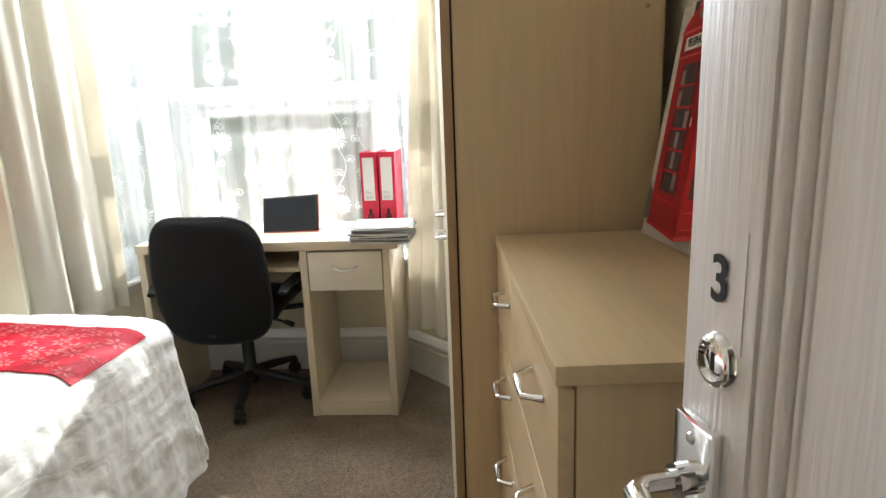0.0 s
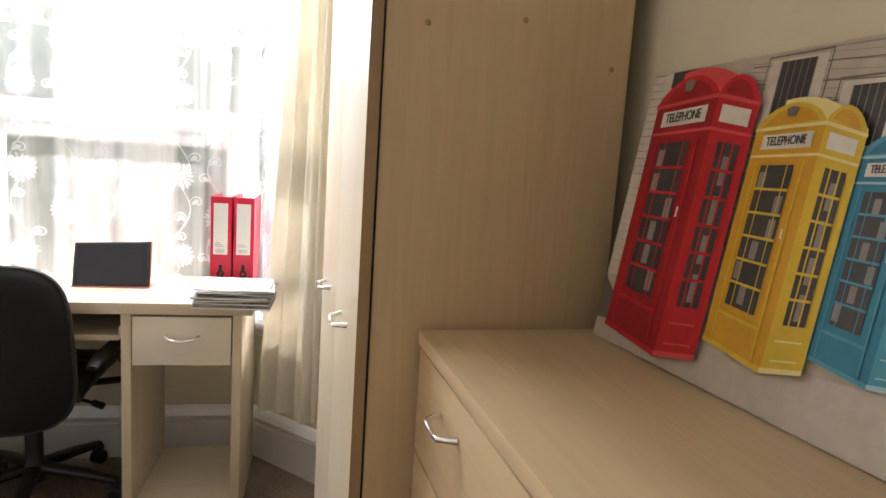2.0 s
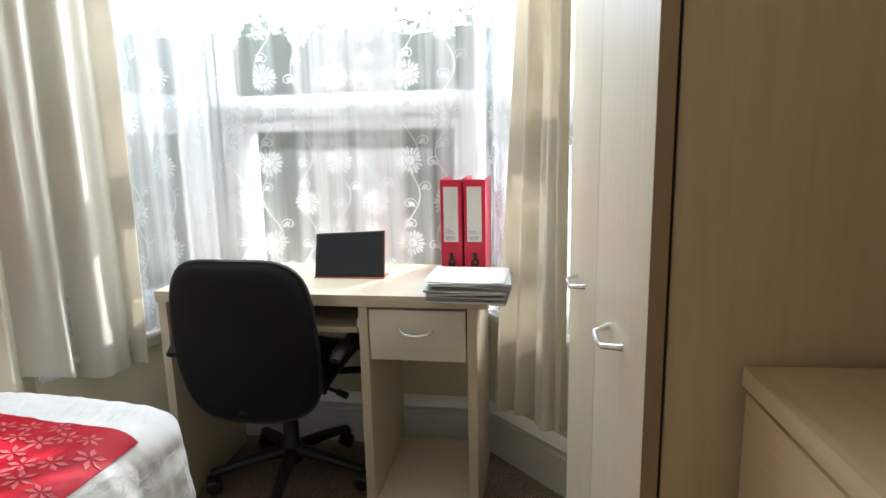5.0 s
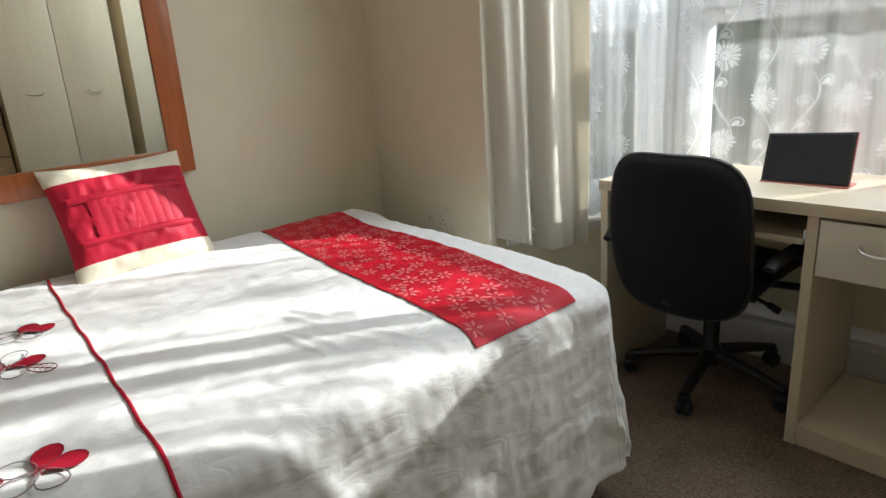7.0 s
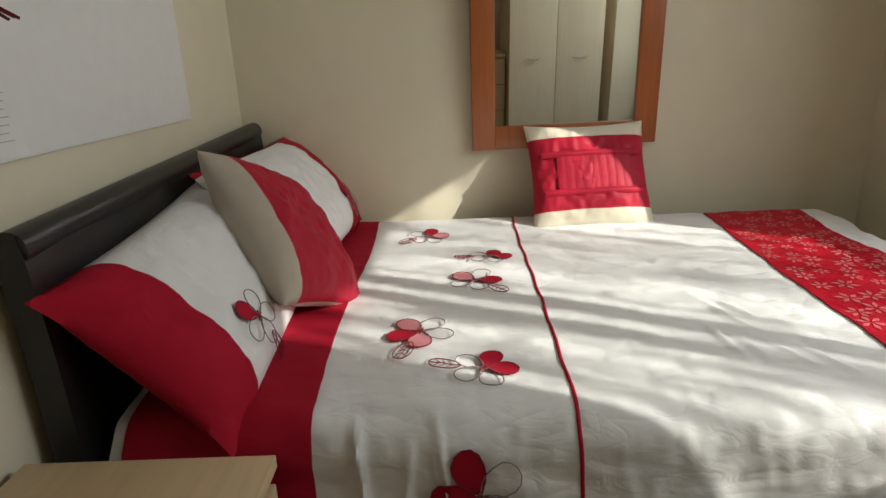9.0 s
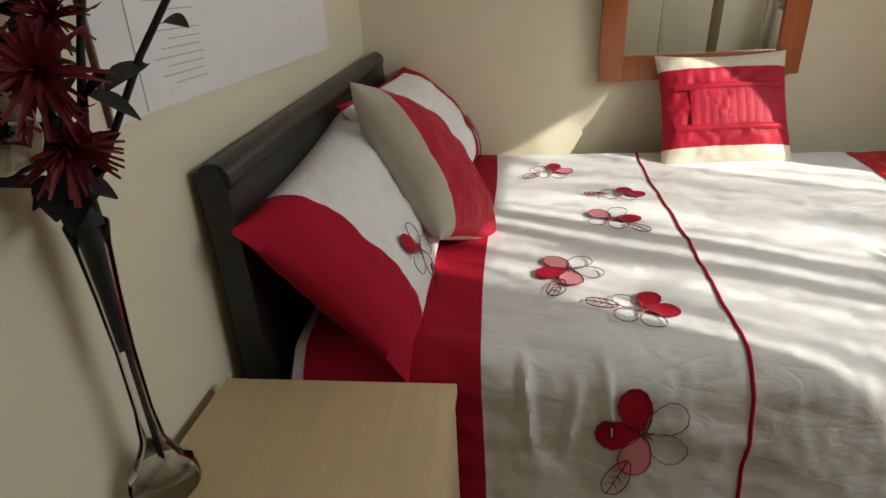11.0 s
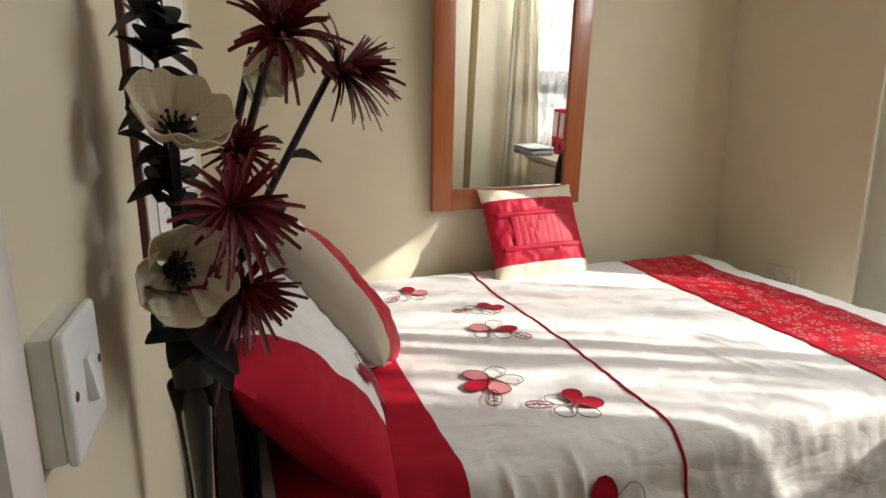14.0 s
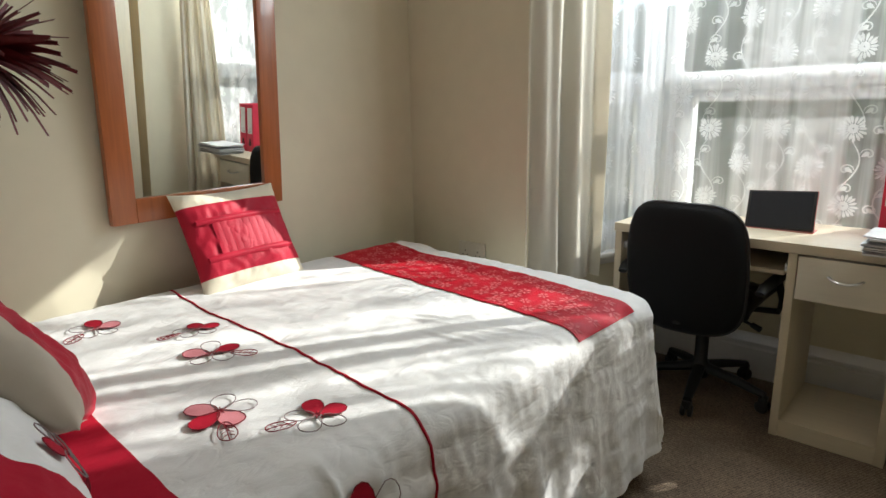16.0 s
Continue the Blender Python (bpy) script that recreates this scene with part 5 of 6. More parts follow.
def telephone_box(hue, xa, xm, xb, base_l, base_m, base_r, eave, peak, word, clip=PRINT_W - 0.001):
    """One painted box: front from xa to xm, side from xm to xb, domed roof."""
    w, ws = xm - xa, xb - xm
    el, em, er = eave
    h = em - base_m

    def fr(u, v):
        return xa + u * w, base_l + u * (base_m - base_l) + v * (el + u * (em - el) - base_l - u * (base_m - base_l))

    def sd(u, v):
        return xm + u * ws, base_m + u * (base_r - base_m) + v * (em + u * (er - em) - base_m - u * (base_r - base_m))

    def q(f, u0, v0, u1, v1):
        return [f(u0, v0), f(u1, v0), f(u1, v1), f(u0, v1)]

    paint("painted_box_front", hue + "_d", [q(fr, 0, 0, 1, 1)], clip=clip)
    paint("painted_box_side", hue, [q(sd, 0, 0, 1, 1)], False, clip)
    n = 12
    crest = [(xa + w * 0.35 + (xb - xa - w * 0.35) * i / n, (el * (1 - i / n) + er * i / n) + (peak - max(el, er)) * (1 - (2 * i / n - 0.55) ** 2 * 0.42)) for i in range(n + 1)]
    paint("painted_box_roof", hue + "_l", [crest + [(xb, er), (xm, em), (xa + w * 0.35, el)]], clip=clip)
    top = [fr(0, 1)] + [(xa - 0.003 + (w + 0.004) * i / n, el + (em - el) * i / n + (peak - max(el, em)) * 0.84 * max(0.0, 1 - (2 * i / n - 1) ** 2) ** 0.8) for i in range(n + 1)] + [fr(1, 1)]
    paint("painted_box_pediment", hue, [top], clip=clip)
    inner_top = [(xa + w * (0.1 + 0.8 * i / n), el + (em - el) * i / n + 0.002 + (peak - max(el, em)) * 0.62 * max(0.0, 1 - (2 * i / n - 1) ** 2) ** 0.8) for i in range(n + 1)]
    paint("painted_box_tympanum", hue + "_d", [inner_top], clip=clip)
    ridge = [(xm + ws * i / n, em + (er - em) * i / n + (peak - em) * 0.72 * max(0.0, 1 - (2 * i / n - 1) ** 2) ** 0.8) for i in range(n + 1)]
    paint("painted_box_side_gable", hue, [ridge], clip=clip)
    inner_side = [(xm + ws * (0.14 + 0.72 * i / n), em + (er - em) * i / n + 0.002 + (peak - em) * 0.5 * max(0.0, 1 - (2 * i / n - 1) ** 2) ** 0.8) for i in range(n + 1)]
    paint("painted_box_side_tympanum", hue + "_d", [inner_side], clip=clip)
    paint("painted_box_cornice", hue + "_l", [q(fr, -0.02, 0.985, 1.01, 1.0), q(sd, 0, 0.985, 1.03, 1.0), q(fr, 0.0, 0.865, 1, 0.877), q(sd, 0, 0.865, 1, 0.877)], clip=clip)
    paint("painted_sign", "sign", [q(fr, 0.14, 0.90, 0.88, 0.965), q(sd, 0.16, 0.90, 0.86, 0.965)], clip=clip)
    paint("painted_pane", "glassy", [q(fr, 0.22, 0.20, 0.72, 0.83), q(sd, 0.28, 0.20, 0.80, 0.83)], clip=clip)
    rnd = random.Random(int(xa * 1000))
    paint("painted_reflection", "shine", [q(fr, u, v, u + 0.11, v + 0.08) for u, v in ((rnd.choice((0.24, 0.40, 0.57)), 0.22 + 0.1 * k) for k in range(6))] + [q(sd, 0.5, 0.22 + 0.15 * k, 0.66, 0.33 + 0.15 * k) for k in range(4)], clip=clip)
    bars = [q(fr, 0.22 + 0.5 * k, 0.2, 0.235 + 0.5 * k, 0.83) for k in (0.2, 0.8)] + [q(fr, 0.22, 0.2 + 0.63 * k / 6 - 0.005, 0.72, 0.2 + 0.63 * k / 6 + 0.006) for k in range(1, 6)]
    bars += [q(sd, 0.28 + 0.52 * k - 0.02, 0.2, 0.28 + 0.52 * k + 0.02, 0.83) for k in (0.28, 0.72)] + [q(sd, 0.28, 0.2 + 0.63 * k / 6 - 0.005, 0.8, 0.2 + 0.63 * k / 6 + 0.006) for k in range(1, 6)]
    paint("painted_glazing_bar", hue, bars, clip=clip)
    paint("painted_door_edge", hue, [q(fr, 0.13, 0.03, 0.15, 0.85), q(fr, 0.83, 0.03, 0.86, 0.85), q(fr, 0.15, 0.15, 0.83, 0.165), q(fr, 0, 0, 1, 0.022)], clip=clip)
    paint("painted_foot_panel", hue + "_l", [q(sd, 0.2, 0.13, 0.85, 0.138), q(sd, 0.2, 0.05, 0.85, 0.057), q(sd, 0.0, 0.0, 1.02, 0.022)], clip=clip)
    paint("painted_crown", "line", [[(xa + w * 0.44, el + (peak - el) * 0.35), (xa + w * 0.56, el + (peak - el) * 0.35), (xa + w * 0.59, el + (peak - el) * 0.6), (xa + w * 0.5, el + (peak - el) * 0.68), (xa + w * 0.41, el + (peak - el) * 0.6)]], clip=clip)
    paint("painted_door_pull", "sign", [q(fr, 0.79, 0.53, 0.82, 0.57)], clip=clip)
    cx, cy = fr(0.51, 0.9325)
    ang = math.atan2(fr(1, 0.93)[1] - fr(0, 0.93)[1], w)
    LAYER[0] += 0.0002
    size = h * 0.054
    if clip > PRINT_W - 0.002 or word != "TELEPHONE":
        lettering(word, size, Matrix.Translation((cx, cy, LAYER[0])) @ Matrix.Rotation(ang, 4, "Z"), INKS["glassy"], art, "lettering", w * 0.66 / (size * 6.1))


telephone_box("red", 0.536, 0.60, 0.64, 0.097, 0.09, 0.09, (0.262, 0.262, 0.262), 0.285, "", PRINT_W - 0.001)
telephone_box("grn", 0.471, 0.512, 0.538, 0.094, 0.087, 0.094, (0.279, 0.283, 0.272), 0.303, "TELEPHONE")
telephone_box("blu", 0.378, 0.446, 0.475, 0.083, 0.074, 0.080, (0.299, 0.303, 0.292), 0.330, "TELEPHONE")
telephone_box("yel", 0.238, 0.330, 0.380, 0.062, 0.049, 0.063, (0.332, 0.338, 0.322), 0.370, "TELEPHONE")
telephone_box("red", 0.038, 0.160, 0.234, 0.027, 0.013, 0.031, (0.374, 0.384, 0.366), 0.426, "TELEPHONE")

# ---- wardrobe ----
WX, WS, WN, WT = 0.124, 1.436, 2.055, 1.98
ward = thing("wardrobe", pose(WX, WS, 0, 0, 0, 4.3) @ pose(-WX, -WS, 0), "tall maple laminate wardrobe with two pale doors", "wardrobe")
back = 0.552
part("side_panel", B(WX + 0.018, back, WS, WS + 0.018, 0, WT, 0.001), MAPLE_V, ward)
part("side_panel", B(WX + 0.022, back, WN - 0.018, WN, 0, WT, 0.001), MAPLE_V, ward)
# thin black strip: the door gap's shade made as a solid piece
part("edging", B(WX + 0.0145, WX + 0.0175, WS - 0.001, WS + 0.018, 0, WT, 0.0008), GAP_SHADE, ward, "black strip standing in for shade in the gap by the door")
part("top_panel", B(WX + 0.022, back, WS + 0.0185, WN - 0.0185, WT - 0.02, WT), MAPLE_X, ward)
part("back_panel", B(back + 0.0005, back + 0.006, WS + 0.01, WN - 0.01, 0, WT), MAPLE_V, ward)
part("plinth", B(WX + 0.04, WX + 0.056, WS + 0.0185, WN - 0.0185, 0, 0.06), MAPLE_V, ward)
ym = (WS + WN) / 2
for y0, y1 in ((WS - 0.002, ym - 0.0015), (ym + 0.0015, WN)):
    if y0 < WS:
        part("edge_strip", B(WX - 0.0045, WX + 0.0135, y0 - 0.002, y0 - 0.0001, 0.05, WT - 0.003), MAPLE_EDGE, ward, "brown edging strip")
    leaf = part("wardrobe_door", B(WX - 0.005, WX + 0.0135, y0, y1, 0.05, WT - 0.003, 0.002), MAPLE_DOOR, ward, "pale maple door")
    part("handle", bow_handle((y0 + y1) / 2, 0.925, 0.09, x=WX - 0.004, drop=0.006), CHROME, leaf, "chrome bow handle")
for x, z in ((0.215, 1.42), (0.372, 1.443), (0.53, 1.385)):
    bm = bmesh.new()
    lathe(bm, [(0, 0.0012), (0.0035, 0.001), (0.0048, 0.0)], 12)
    bm.transform(Matrix.Translation((x - 0.01, WS, z)) @ Matrix.Rotation(radians(90), 4, "X"))
    part("screw_cap", bm, MAPLE_EDGE, ward, "brown screw cap")

# ---- desk ----
DZ, DX0, DX1, DY0, DY1 = 0.737, -1.178, -0.135, 2.452, 2.895
desk = thing("desk", pose(0, 0, 0), "pale maple computer desk with one drawer and an open pedestal", "desk")
part("desktop", B(DX0, DX1, DY0, DY1, DZ - 0.036, DZ, 0.003), PALE_X, desk)
part("end_panel", B(DX0 + 0.004, DX0 + 0.032, DY0 + 0.006, DY1 - 0.01, 0, DZ - 0.037, 0.001), PALE_V, desk)
part("pedestal_panel", B(-0.522, -0.494, DY0 + 0.006, DY1 - 0.01, 0, DZ - 0.037, 0.001), PALE_V, desk)
part("end_panel", B(-0.196, -0.168, DY0 + 0.006, DY1 - 0.01, 0, DZ - 0.037, 0.001), PALE_V, desk)
part("pedestal_shelf", B(-0.4935, -0.1965, DY0 + 0.01, DY1 - 0.02, 0.045, 0.065), PALE_X, desk)
part("plinth", B(-0.4935, -0.1965, DY0 + 0.012, DY0 + 0.03, 0, 0.0445), PALE_X, desk)
dr = part("drawer_front", B(-0.490, -0.200, DY0 + 0.004, DY0 + 0.022, 0.538, DZ - 0.044, 0.002), DRAWER_WHITE, desk, "pale drawer front")
part("drawer_box", B(-0.480, -0.210, DY0 + 0.0225, DY1 - 0.08, 0.545, 0.675), PALE_X, desk)
bm = bmesh.new()
tube(bm, [(-0.395 + 0.1 * i / 12, DY0 + 0.003 - 0.024 * min(1, 2.2 * math.sin(math.pi * i / 12)), 0.634 - 0.012 * math.sin(math.pi * i / 12)) for i in range(13)], [0.005] + [0.0058] * 11 + [0.005], 10, flat=0.6)
part("handle", bm, STEEL, dr, "brushed bow handle")
part("keyboard_tray", B(DX0 + 0.045, -0.535, DY0 + 0.03, DY1 - 0.06, 0.61, 0.628, 0.002), PALE_X, desk)
for x in (DX0 + 0.0325, -0.5345):
    part("tray_runner", B(x, x + 0.012, DY0 + 0.03, DY1 - 0.06, 0.628, 0.653), STEEL, desk, "metal drawer runner")
part("back_rail", B(DX0 + 0.0325, -0.5225, DY1 - 0.028, DY1 - 0.012, 0.50, DZ - 0.037), PALE_X, desk)

# ---- things on the desk ----
for i, (x, tilt) in enumerate(((-0.300, 0.0), (-0.226, 0.0))):
    bd = thing("lever_arch_file", pose(x, 2.66 + 0.003 * i, DZ), "red lever arch file standing on the desk", "ring binder", "red files on the desk")
    W2, H2, D2 = 0.068, 0.322, 0.225
    bm = bmesh.new()
    box(bm, 0, 0.003, 0.002, D2, 0, H2, 0.001)
    box(bm, W2 - 0.003, W2, 0.002, D2, 0, H2, 0.001)
    part("cover_board", bm, BINDER_RED, bd)
    part("spine", B(0.0005, W2 - 0.0005, 0.0, 0.0035, 0, H2, 0.0012), BINDER_RED, bd)
    part("papers", B(0.006, W2 - 0.008, 0.02, D2 - 0.01, 0.006, H2 - 0.02), PAPER, bd)
    lab = part("spine_label", B(0.010, W2 - 0.012, -0.0012, 0.0, 0.125, H2 - 0.022), PAPER, bd, "white paper spine label")
    bm = bmesh.new()
    for k in range(10):
        box(bm, 0.018 + k * 0.003, 0.0195 + k * 0.003, -0.0016, -0.0012, 0.131, 0.144)
    for k in range(2 + (i == 0)):
        box(bm, 0.016, 0.046 - 0.008 * k, -0.0016, -0.0012, 0.152 + k * 0.006, 0.1545 + k * 0.006)
    part("print", bm, GREY_PAPER, lab)
    bm = bmesh.new()
    tube(bm, [(W2 / 2 + 0.0095 * math.cos(a), -0.0015, 0.058 + 0.0095 * math.sin(a)) for a in (k * math.pi / 9 for k in range(19))], 0.0035, 8)
    box(bm, W2 / 2 - 0.006, W2 / 2 + 0.006, -0.004, 0.0, 0.068, 0.09, 0.002)
    box(bm, W2 / 2 - 0.012, W2 / 2 + 0.012, -0.003, 0.0, 0.04, 0.05, 0.002)
    part("finger_ring", bm, BLACK_PLASTIC, bd, "black finger ring")
tab = thing("tablet", pose(-0.612, 2.66, DZ), "black tablet propped in a pink folding case", "tablet")
TM = Matrix.Rotation(radians(-22), 4, "X") @ Matrix.Rotation(radians(-3), 4, "Y")
bm = B(-0.118, 0.118, 0.0, 0.008, 0.004, 0.158, 0.004, 3)
bm.transform(TM)
tb = part("body", bm, BLACK_PLASTIC, tab)
bm = B(-0.108, 0.108, -0.0008, 0.0, 0.012, 0.15)
bm.transform(TM)
part("screen", bm, SCREEN, tb, "dark glass screen")
bm = B(-0.12, 0.12, 0.0085, 0.0115, 0.002, 0.16, 0.001)
bm.transform(TM)
part("case_cover", bm, TABLET_CASE, tab, "pink case")
part("case_base", B(-0.12, 0.12, -0.004, 0.075, 0.0005, 0.0035, 0.001), TABLET_CASE, tab)
rnd = random.Random(9)
z = DZ
for i in range(9):
    tk = rnd.choice((0.004, 0.006, 0.008, 0.01)) * (0.8 if i < 8 else 0.3)
    m = pose(-0.19 + rnd.uniform(-0.008, 0.008), 2.47 + rnd.uniform(-0.006, 0.006), z, 0, 0, rnd.uniform(-4, 5))
    doc = thing("magazine" if i < 7 else "paper_sheets", m, "magazine in a stack on the desk" if i < 7 else "loose white paper sheets on the stack", "magazine" if i < 7 else "paper", "stack of papers on the desk")
    bm = bmesh.new()
    sheet(bm, 10, 6, lambda u, v: Vector((-0.112 + 0.224 * u, -0.09 + 0.2 * v, tk + 0.0015 * math.sin(5 * u + i) * (1 - v))))
    sheet(bm, 10, 6, lambda u, v: Vector((-0.112 + 0.224 * u, -0.09 + 0.2 * v, 0.0012 + 0.0008 * math.sin(5 * u + i) * (1 - v))))
    part("cover", bm, PAPER if i > 6 else (GREY_PAPER, PAPER, GREY_PAPER)[i % 3], doc)
    part("page_block", B(-0.11, 0.11, -0.088, 0.108, 0.0016, tk - 0.0012) if tk > 0.0035 else B(-0.11, 0.11, -0.088, 0.108, 0.0009, 0.0011), PAPER, doc)
    z += tk + 0.0012

# ---- swivel chair ----
chair = thing("office_chair", pose(-0.85, 2.655, 0, 0, 0, 0), "black swivel office chair with arms, pushed up to the desk", "office chair")
for k in range(5):
    a = radians(-80 + 72 * k)
    d = Vector((math.cos(a), math.sin(a), 0))
    bm = bmesh.new()
    tube(bm, [d * 0.025 + Vector((0, 0, 0.115)), d * 0.15 + Vector((0, 0, 0.098)), d * 0.272 + Vector((0, 0, 0.074))], [0.026, 0.023, 0.017], 12, flat=0.8)
    leg = part("base_arm", bm, BLACK_PLASTIC, chair)
    c = d * 0.268
    t = Vector((-d.y, d.x, 0))
    bm = bmesh.new()
    for s in (-1, 1):
        w = bmesh.new()
        lathe(w, [(0, -0.009), (0.02, -0.009), (0.0255, -0.004), (0.0255, 0.004), (0.02, 0.009), (0, 0.009)], 20)
        w.transform(Matrix.Translation(c + t * 0.014 * s + Vector((0, 0, 0.0265))) @ t.to_track_quat("Z", "Y").to_matrix().to_4x4())
        me = bpy.data.meshes.new("wheel_tmp")
        w.to_mesh(me)
        w.free()
        bm.from_mesh(me)
        bpy.data.meshes.remove(me)
    box(bm, c.x - 0.017, c.x + 0.017, c.y - 0.017, c.y + 0.017, 0.036, 0.068, 0.006)
    part("castor", bm, BLACK_PLASTIC, chair)
bm = bmesh.new()
lathe(bm, [(0, 0.07), (0.034, 0.07), (0.04, 0.1), (0.036, 0.135), (0.027, 0.15), (0.027, 0.26), (0.02, 0.262), (0.02, 0.37), (0, 0.37)], 24)
part("gas_column", bm, BLACK_PLASTIC, chair)
bm = B(-0.09, 0.09, -0.12, 0.12, 0.37, 0.40, 0.008)
part("seat_plate", bm, BLACK_PLASTIC, chair)
bm = bmesh.new()
tube(bm, [(0.05, -0.02, 0.375), (0.16, -0.05, 0.372), (0.21, -0.06, 0.36)], 0.006, 8)
tube(bm, [(0.2, -0.057, 0.363), (0.235, -0.065, 0.352)], [0.011, 0.012], 10)
part("tilt_lever", bm, BLACK_PLASTIC, chair)
seat = pillow_mesh(0.46, 0.45, 0.10, lambda u, v, top: 0, 3.0)
seat.transform(Matrix.Translation((0, -0.02, 0.445)) @ Matrix.Rotation(radians(2), 4, "X"))
part("seat", seat, BLACK_LEATHER, chair, "worn black seat", smooth=80)


def back_point(u, v, s):
    a, b = 2 * u - 1, 2 * v - 1
    e = 4.2
    k = (abs(a) ** e + abs(b) ** e) ** (1 / e)
    m = max(abs(a), abs(b))
    r = m / k if k > 1e-6 else 1
    x, zz = a * r, b * r
    half = 0.228 * (1 - 0.08 * (0.5 + 0.5 * zz) ** 2) * (1 - 0.05 * max(0, -zz))
    edge = max(0.0, 1 - min(1.0, m) ** 4) ** 0.5
    curve = 0.055 * (x * x) + 0.025 * zz * zz
    return Vector((x * half, -0.33 - 0.03 * zz + curve + s * (0.006 + 0.032 * edge), 0.608 + zz * 0.252))


bm = bmesh.new()
for s in (1, -1):
    sheet(bm, 40, 44, lambda u, v: back_point(u, v, s))
bmesh.ops.remove_doubles(bm, verts=bm.verts, dist=0.0004)
bmesh.ops.holes_fill(bm, edges=[e for e in bm.edges if e.is_boundary], sides=0)
rest = part("backrest", bm, BLACK_CLOTH, chair, "curved black upholstered backrest", smooth=60)
bm = bmesh.new()
ringpts = []
for i in range(73):
    t = 2 * math.pi * i / 72
    c, s2 = math.cos(t), math.sin(t)
    mm = max(abs(c), abs(s2))
    p = back_point(0.5 + 0.5 * c / mm, 0.5 + 0.5 * s2 / mm, 0)
    ringpts.append(p)
tube(bm, ringpts, 0.008, 8, cap=False)
part("piping", bm, BLACK_LEATHER, rest)
bm = bmesh.new()
tube(bm, [(0, -0.05, 0.385), (0, -0.25, 0.37), (0, -0.31, 0.40), (0, -0.325, 0.52)], 0.022, 12, flat=0.5)
part("back_bracket", bm, BLACK_PLASTIC, chair)
for s in (-1, 1):
    bm = bmesh.new()
    tube(bm, [(s * 0.12, 0.03, 0.395), (s * 0.27, 0.03, 0.41), (s * 0.285, 0.0, 0.47), (s * 0.275, -0.05, 0.555)], [0.016, 0.017, 0.017, 0.017], 12, flat=0.7)
    tube(bm, [(s * 0.262, -0.245, 0.545), (s * 0.268, -0.2, 0.562), (s * 0.278, -0.07, 0.572), (s * 0.282, 0.02, 0.578), (s * 0.28, 0.05, 0.57)], [0.018, 0.024, 0.026, 0.026, 0.016], 12, flat=0.55)
    part("armrest", bm, BLACK_PLASTIC, chair)

# ---- outdoors ----
bm = bmesh.new()
bmesh.ops.create_grid(bm, x_segments=2, y_segments=2, size=400)
g = solid("ground", bm, SOIL_GRASS, pose(0, 0, -0.45), "rough garden grass outside the bay", "ground", kind="structure", smooth=0)


def leaf_mass(name, centre, size, count, leaf, seed, label, hollow=0.4, kind="", category="shrub"):
    """A crown of many single small leaves in clumps round thin limbs."""
    rnd = random.Random(seed)
    verts, faces = [], []
    clumps = [Vector((rnd.gauss(0, 0.42), rnd.gauss(0, 0.42), rnd.uniform(-0.9, 0.95))) for _ in range(max(8, count // 90))]
    for _ in range(count):
        c = rnd.choice(clumps)
        p = c + Vector((rnd.gauss(0, 0.12), rnd.gauss(0, 0.12), rnd.gauss(0, 0.12)))
        p = Vector((p.x * size[0], p.y * size[1], p.z * size[2]))
        d = Vector((rnd.gauss(0, 1), rnd.gauss(0, 1), rnd.gauss(0, 0.7))).normalized()
        s = d.orthogonal().normalized()
        L = leaf * rnd.uniform(0.6, 1.3)
        n = len(verts)
        verts += [p, p + d * L * 0.5 + s * L * 0.28, p + d * L, p + d * L * 0.5 - s * L * 0.28]
        faces.append((n, n + 1, n + 2, n + 3))
    me = bpy.data.meshes.new("leaves")
    me.from_pydata(verts, [], faces)
    me.materials.append(HEDGE_LEAF)
    root = thing(name, pose(*centre), label, category, kind=kind)
    crown = new("crown", me)
    crown.parent = root
    crown.location = (0, 0, size[2] * 1.25 + 0.1)
    bm = bmesh.new()
    h = size[2] * 1.25
    tube(bm, [(0, 0, 0), (0.03, 0.02, h * 0.5), (-0.02, 0.0, h), (0.04, 0.03, h * 1.6)], [0.07, 0.055, 0.04, 0.012], 10)
    for k in range(9):
        a, z0 = rnd.uniform(0, 6.28), h * rnd.uniform(0.3, 1.2)
        tube(bm, [(0, 0, z0), (math.cos(a) * size[0] * 0.3, math.sin(a) * size[1] * 0.3, z0 + size[2] * 0.25), (math.cos(a) * size[0] * 0.62, math.sin(a) * size[1] * 0.62, z0 + size[2] * 0.4)], [0.025, 0.016, 0.006], 7)
    part("trunk", bm, BARK, root)
    return root


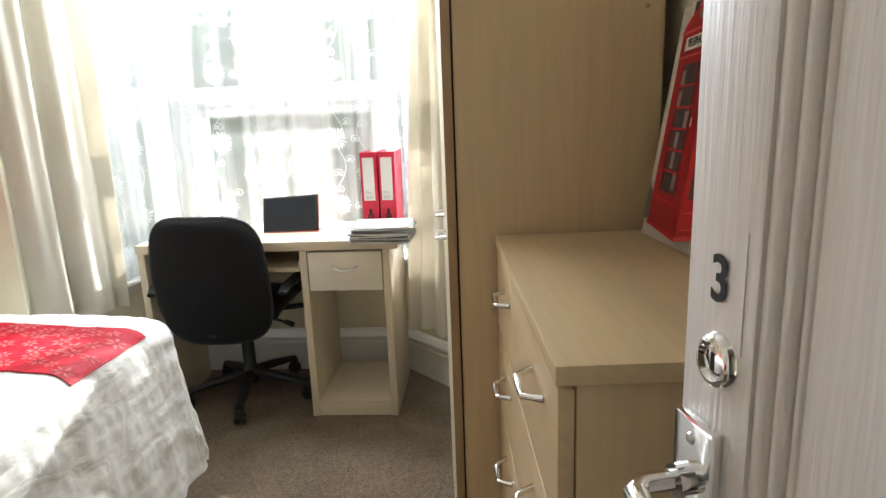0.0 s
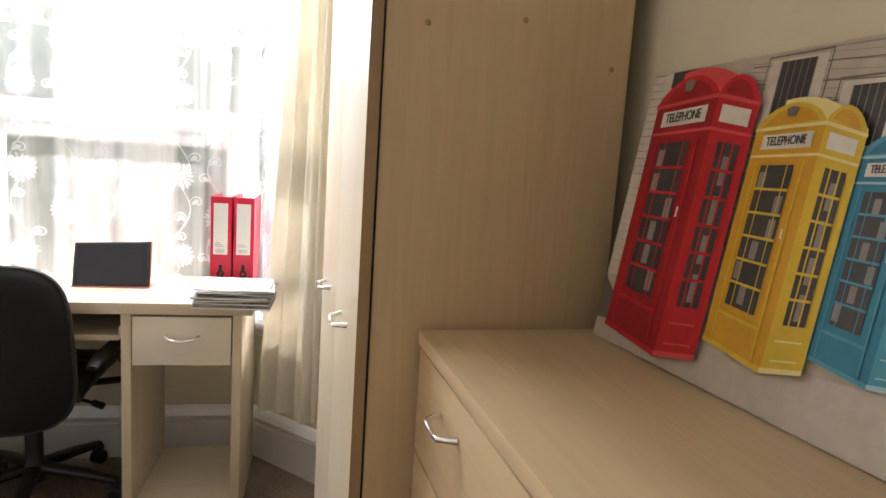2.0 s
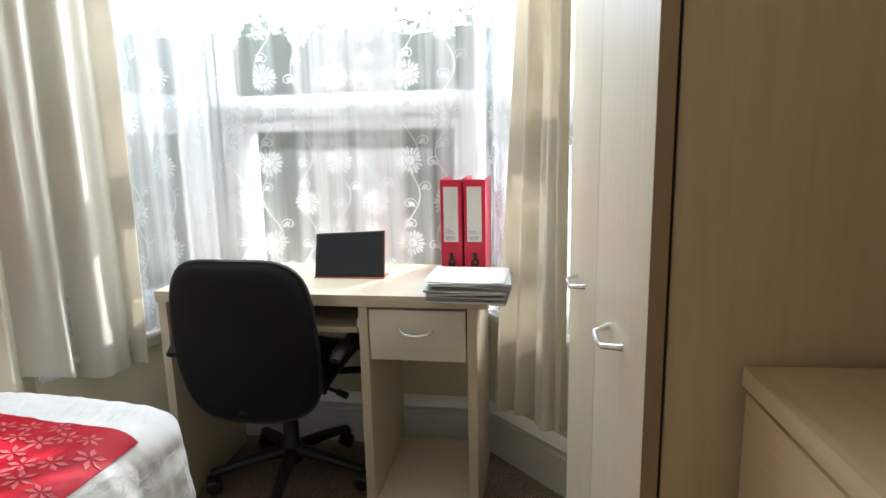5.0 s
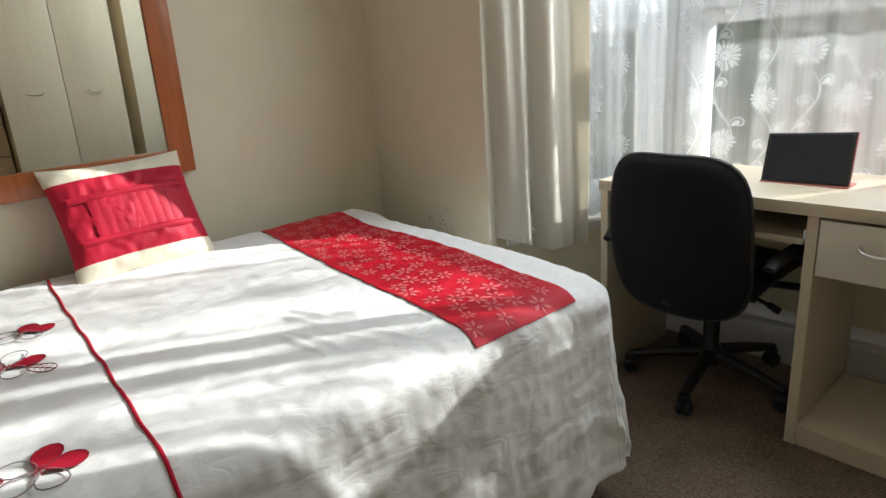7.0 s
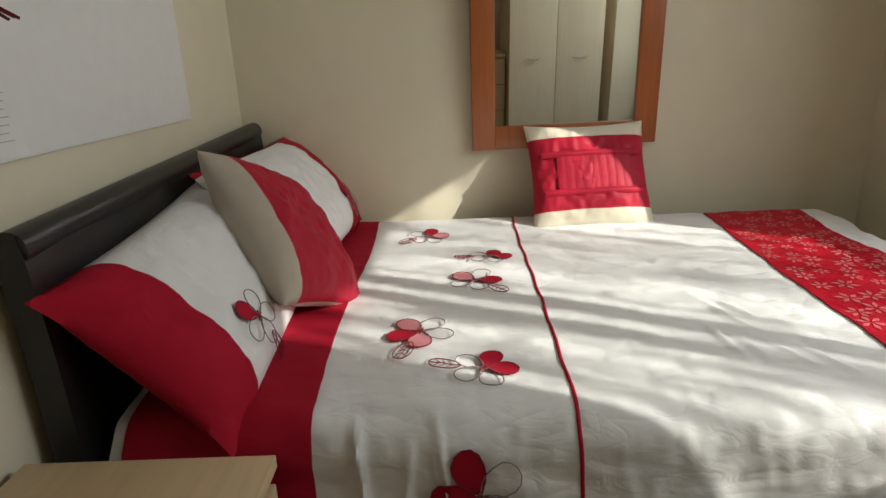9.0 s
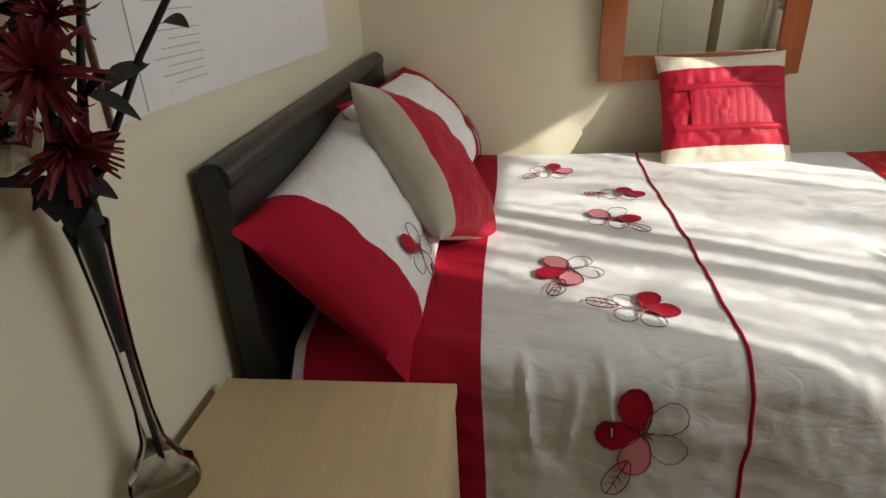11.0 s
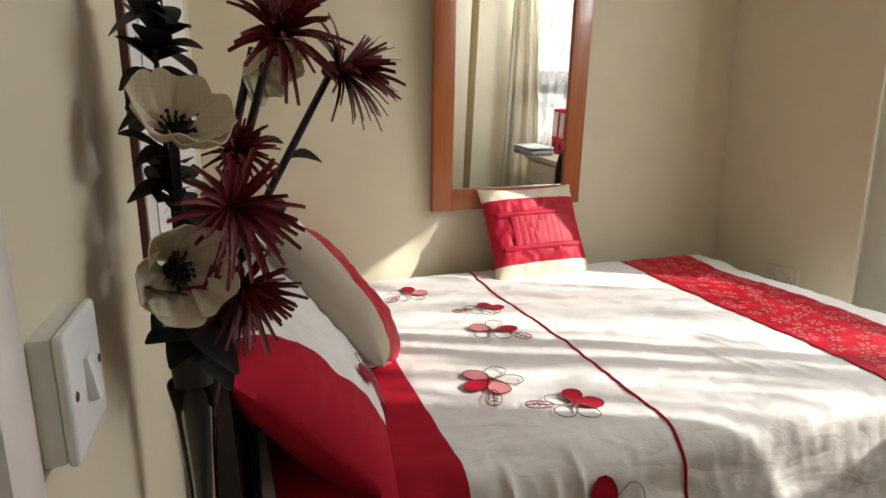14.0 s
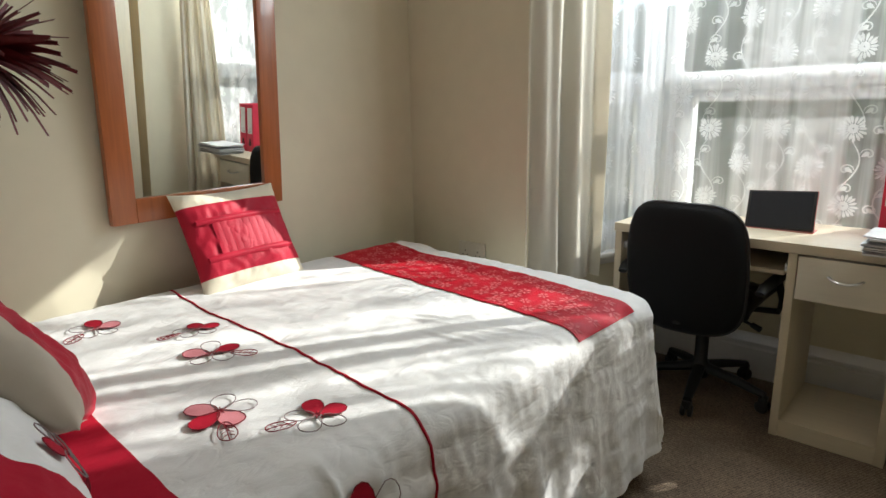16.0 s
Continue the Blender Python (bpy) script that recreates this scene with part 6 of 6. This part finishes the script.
def hedge(name, x0, x1, y, depth, height, count, seed, label):
    """A tall clipped hedge: thousands of leaves outside, an added sky-blocking slab inside."""
    rnd = random.Random(seed)
    root = thing(name, pose(0, y, -0.45), label, "hedge")
    verts, faces = [], []
    for _ in range(count):
        x = rnd.uniform(x0, x1)
        top = height * (0.93 + 0.10 * noise.noise(Vector((x * 1.3, 0, seed))))
        z = rnd.uniform(0.02, 1.0) ** 0.8 * top
        p = Vector((x, -depth * (0.5 + 0.25 * noise.noise(Vector((x * 1.7, z * 1.7, seed)))) + rnd.uniform(0, 0.22), z))
        d = Vector((rnd.gauss(0, 1), rnd.gauss(-0.4, 0.8), rnd.gauss(-0.2, 0.7))).normalized()
        s = d.orthogonal().normalized()
        L = 0.11 * rnd.uniform(0.6, 1.4)
        n = len(verts)
        verts += [p, p + d * L * 0.5 + s * L * 0.3, p + d * L, p + d * L * 0.5 - s * L * 0.3]
        faces.append((n, n + 1, n + 2, n + 3))
    me = bpy.data.meshes.new("leaves")
    me.from_pydata(verts, [], faces)
    me.materials.append(HEDGE_LEAF)
    leaves = new("foliage", me)
    leaves.parent = root
    tagged(leaves, kind="stuff")
    # closed slab added within the foliage so no sky shows through
    bm = bmesh.new()
    sheet(bm, 60, 8, lambda u, v: Vector((x0 + u * (x1 - x0), 0.12 * noise.noise(Vector((u * 30, v * 4, 1))), v * height * (0.9 + 0.06 * noise.noise(Vector((u * 20, 0, 5)))))))
    thicken(bm, depth * 0.3)
    part("sky_block_slab", bm, HEDGE_LEAF, root, "leaf-coloured slab added to block the sky between leaves")
    return root


hedge("garden_hedge", -9.0, 6.0, 6.9, 0.8, 3.0, 9000, 3, "tall shaded green hedge across the garden")
# unseen tree, added to break up sun rays towards the right window
leaf_mass("dapple_tree", (2.9, 8.4, -0.45), (1.5, 1.0, 2.2), 2000, 0.17, 5, "thin-crowned broadleaf tree added out of view to dapple the sun", category="tree")
wall_g = thing("garden_wall", pose(-1.0, 9.2, -0.45), "low brick garden wall behind the hedge", "garden wall")
part("brickwork", B(-7, 7, 0, 0.22, 0, 1.5), BRICK, wall_g)
part("coping", B(-7, 7, -0.03, 0.25, 1.5, 1.56, 0.01), INKS["stone"], wall_g, "stone coping")
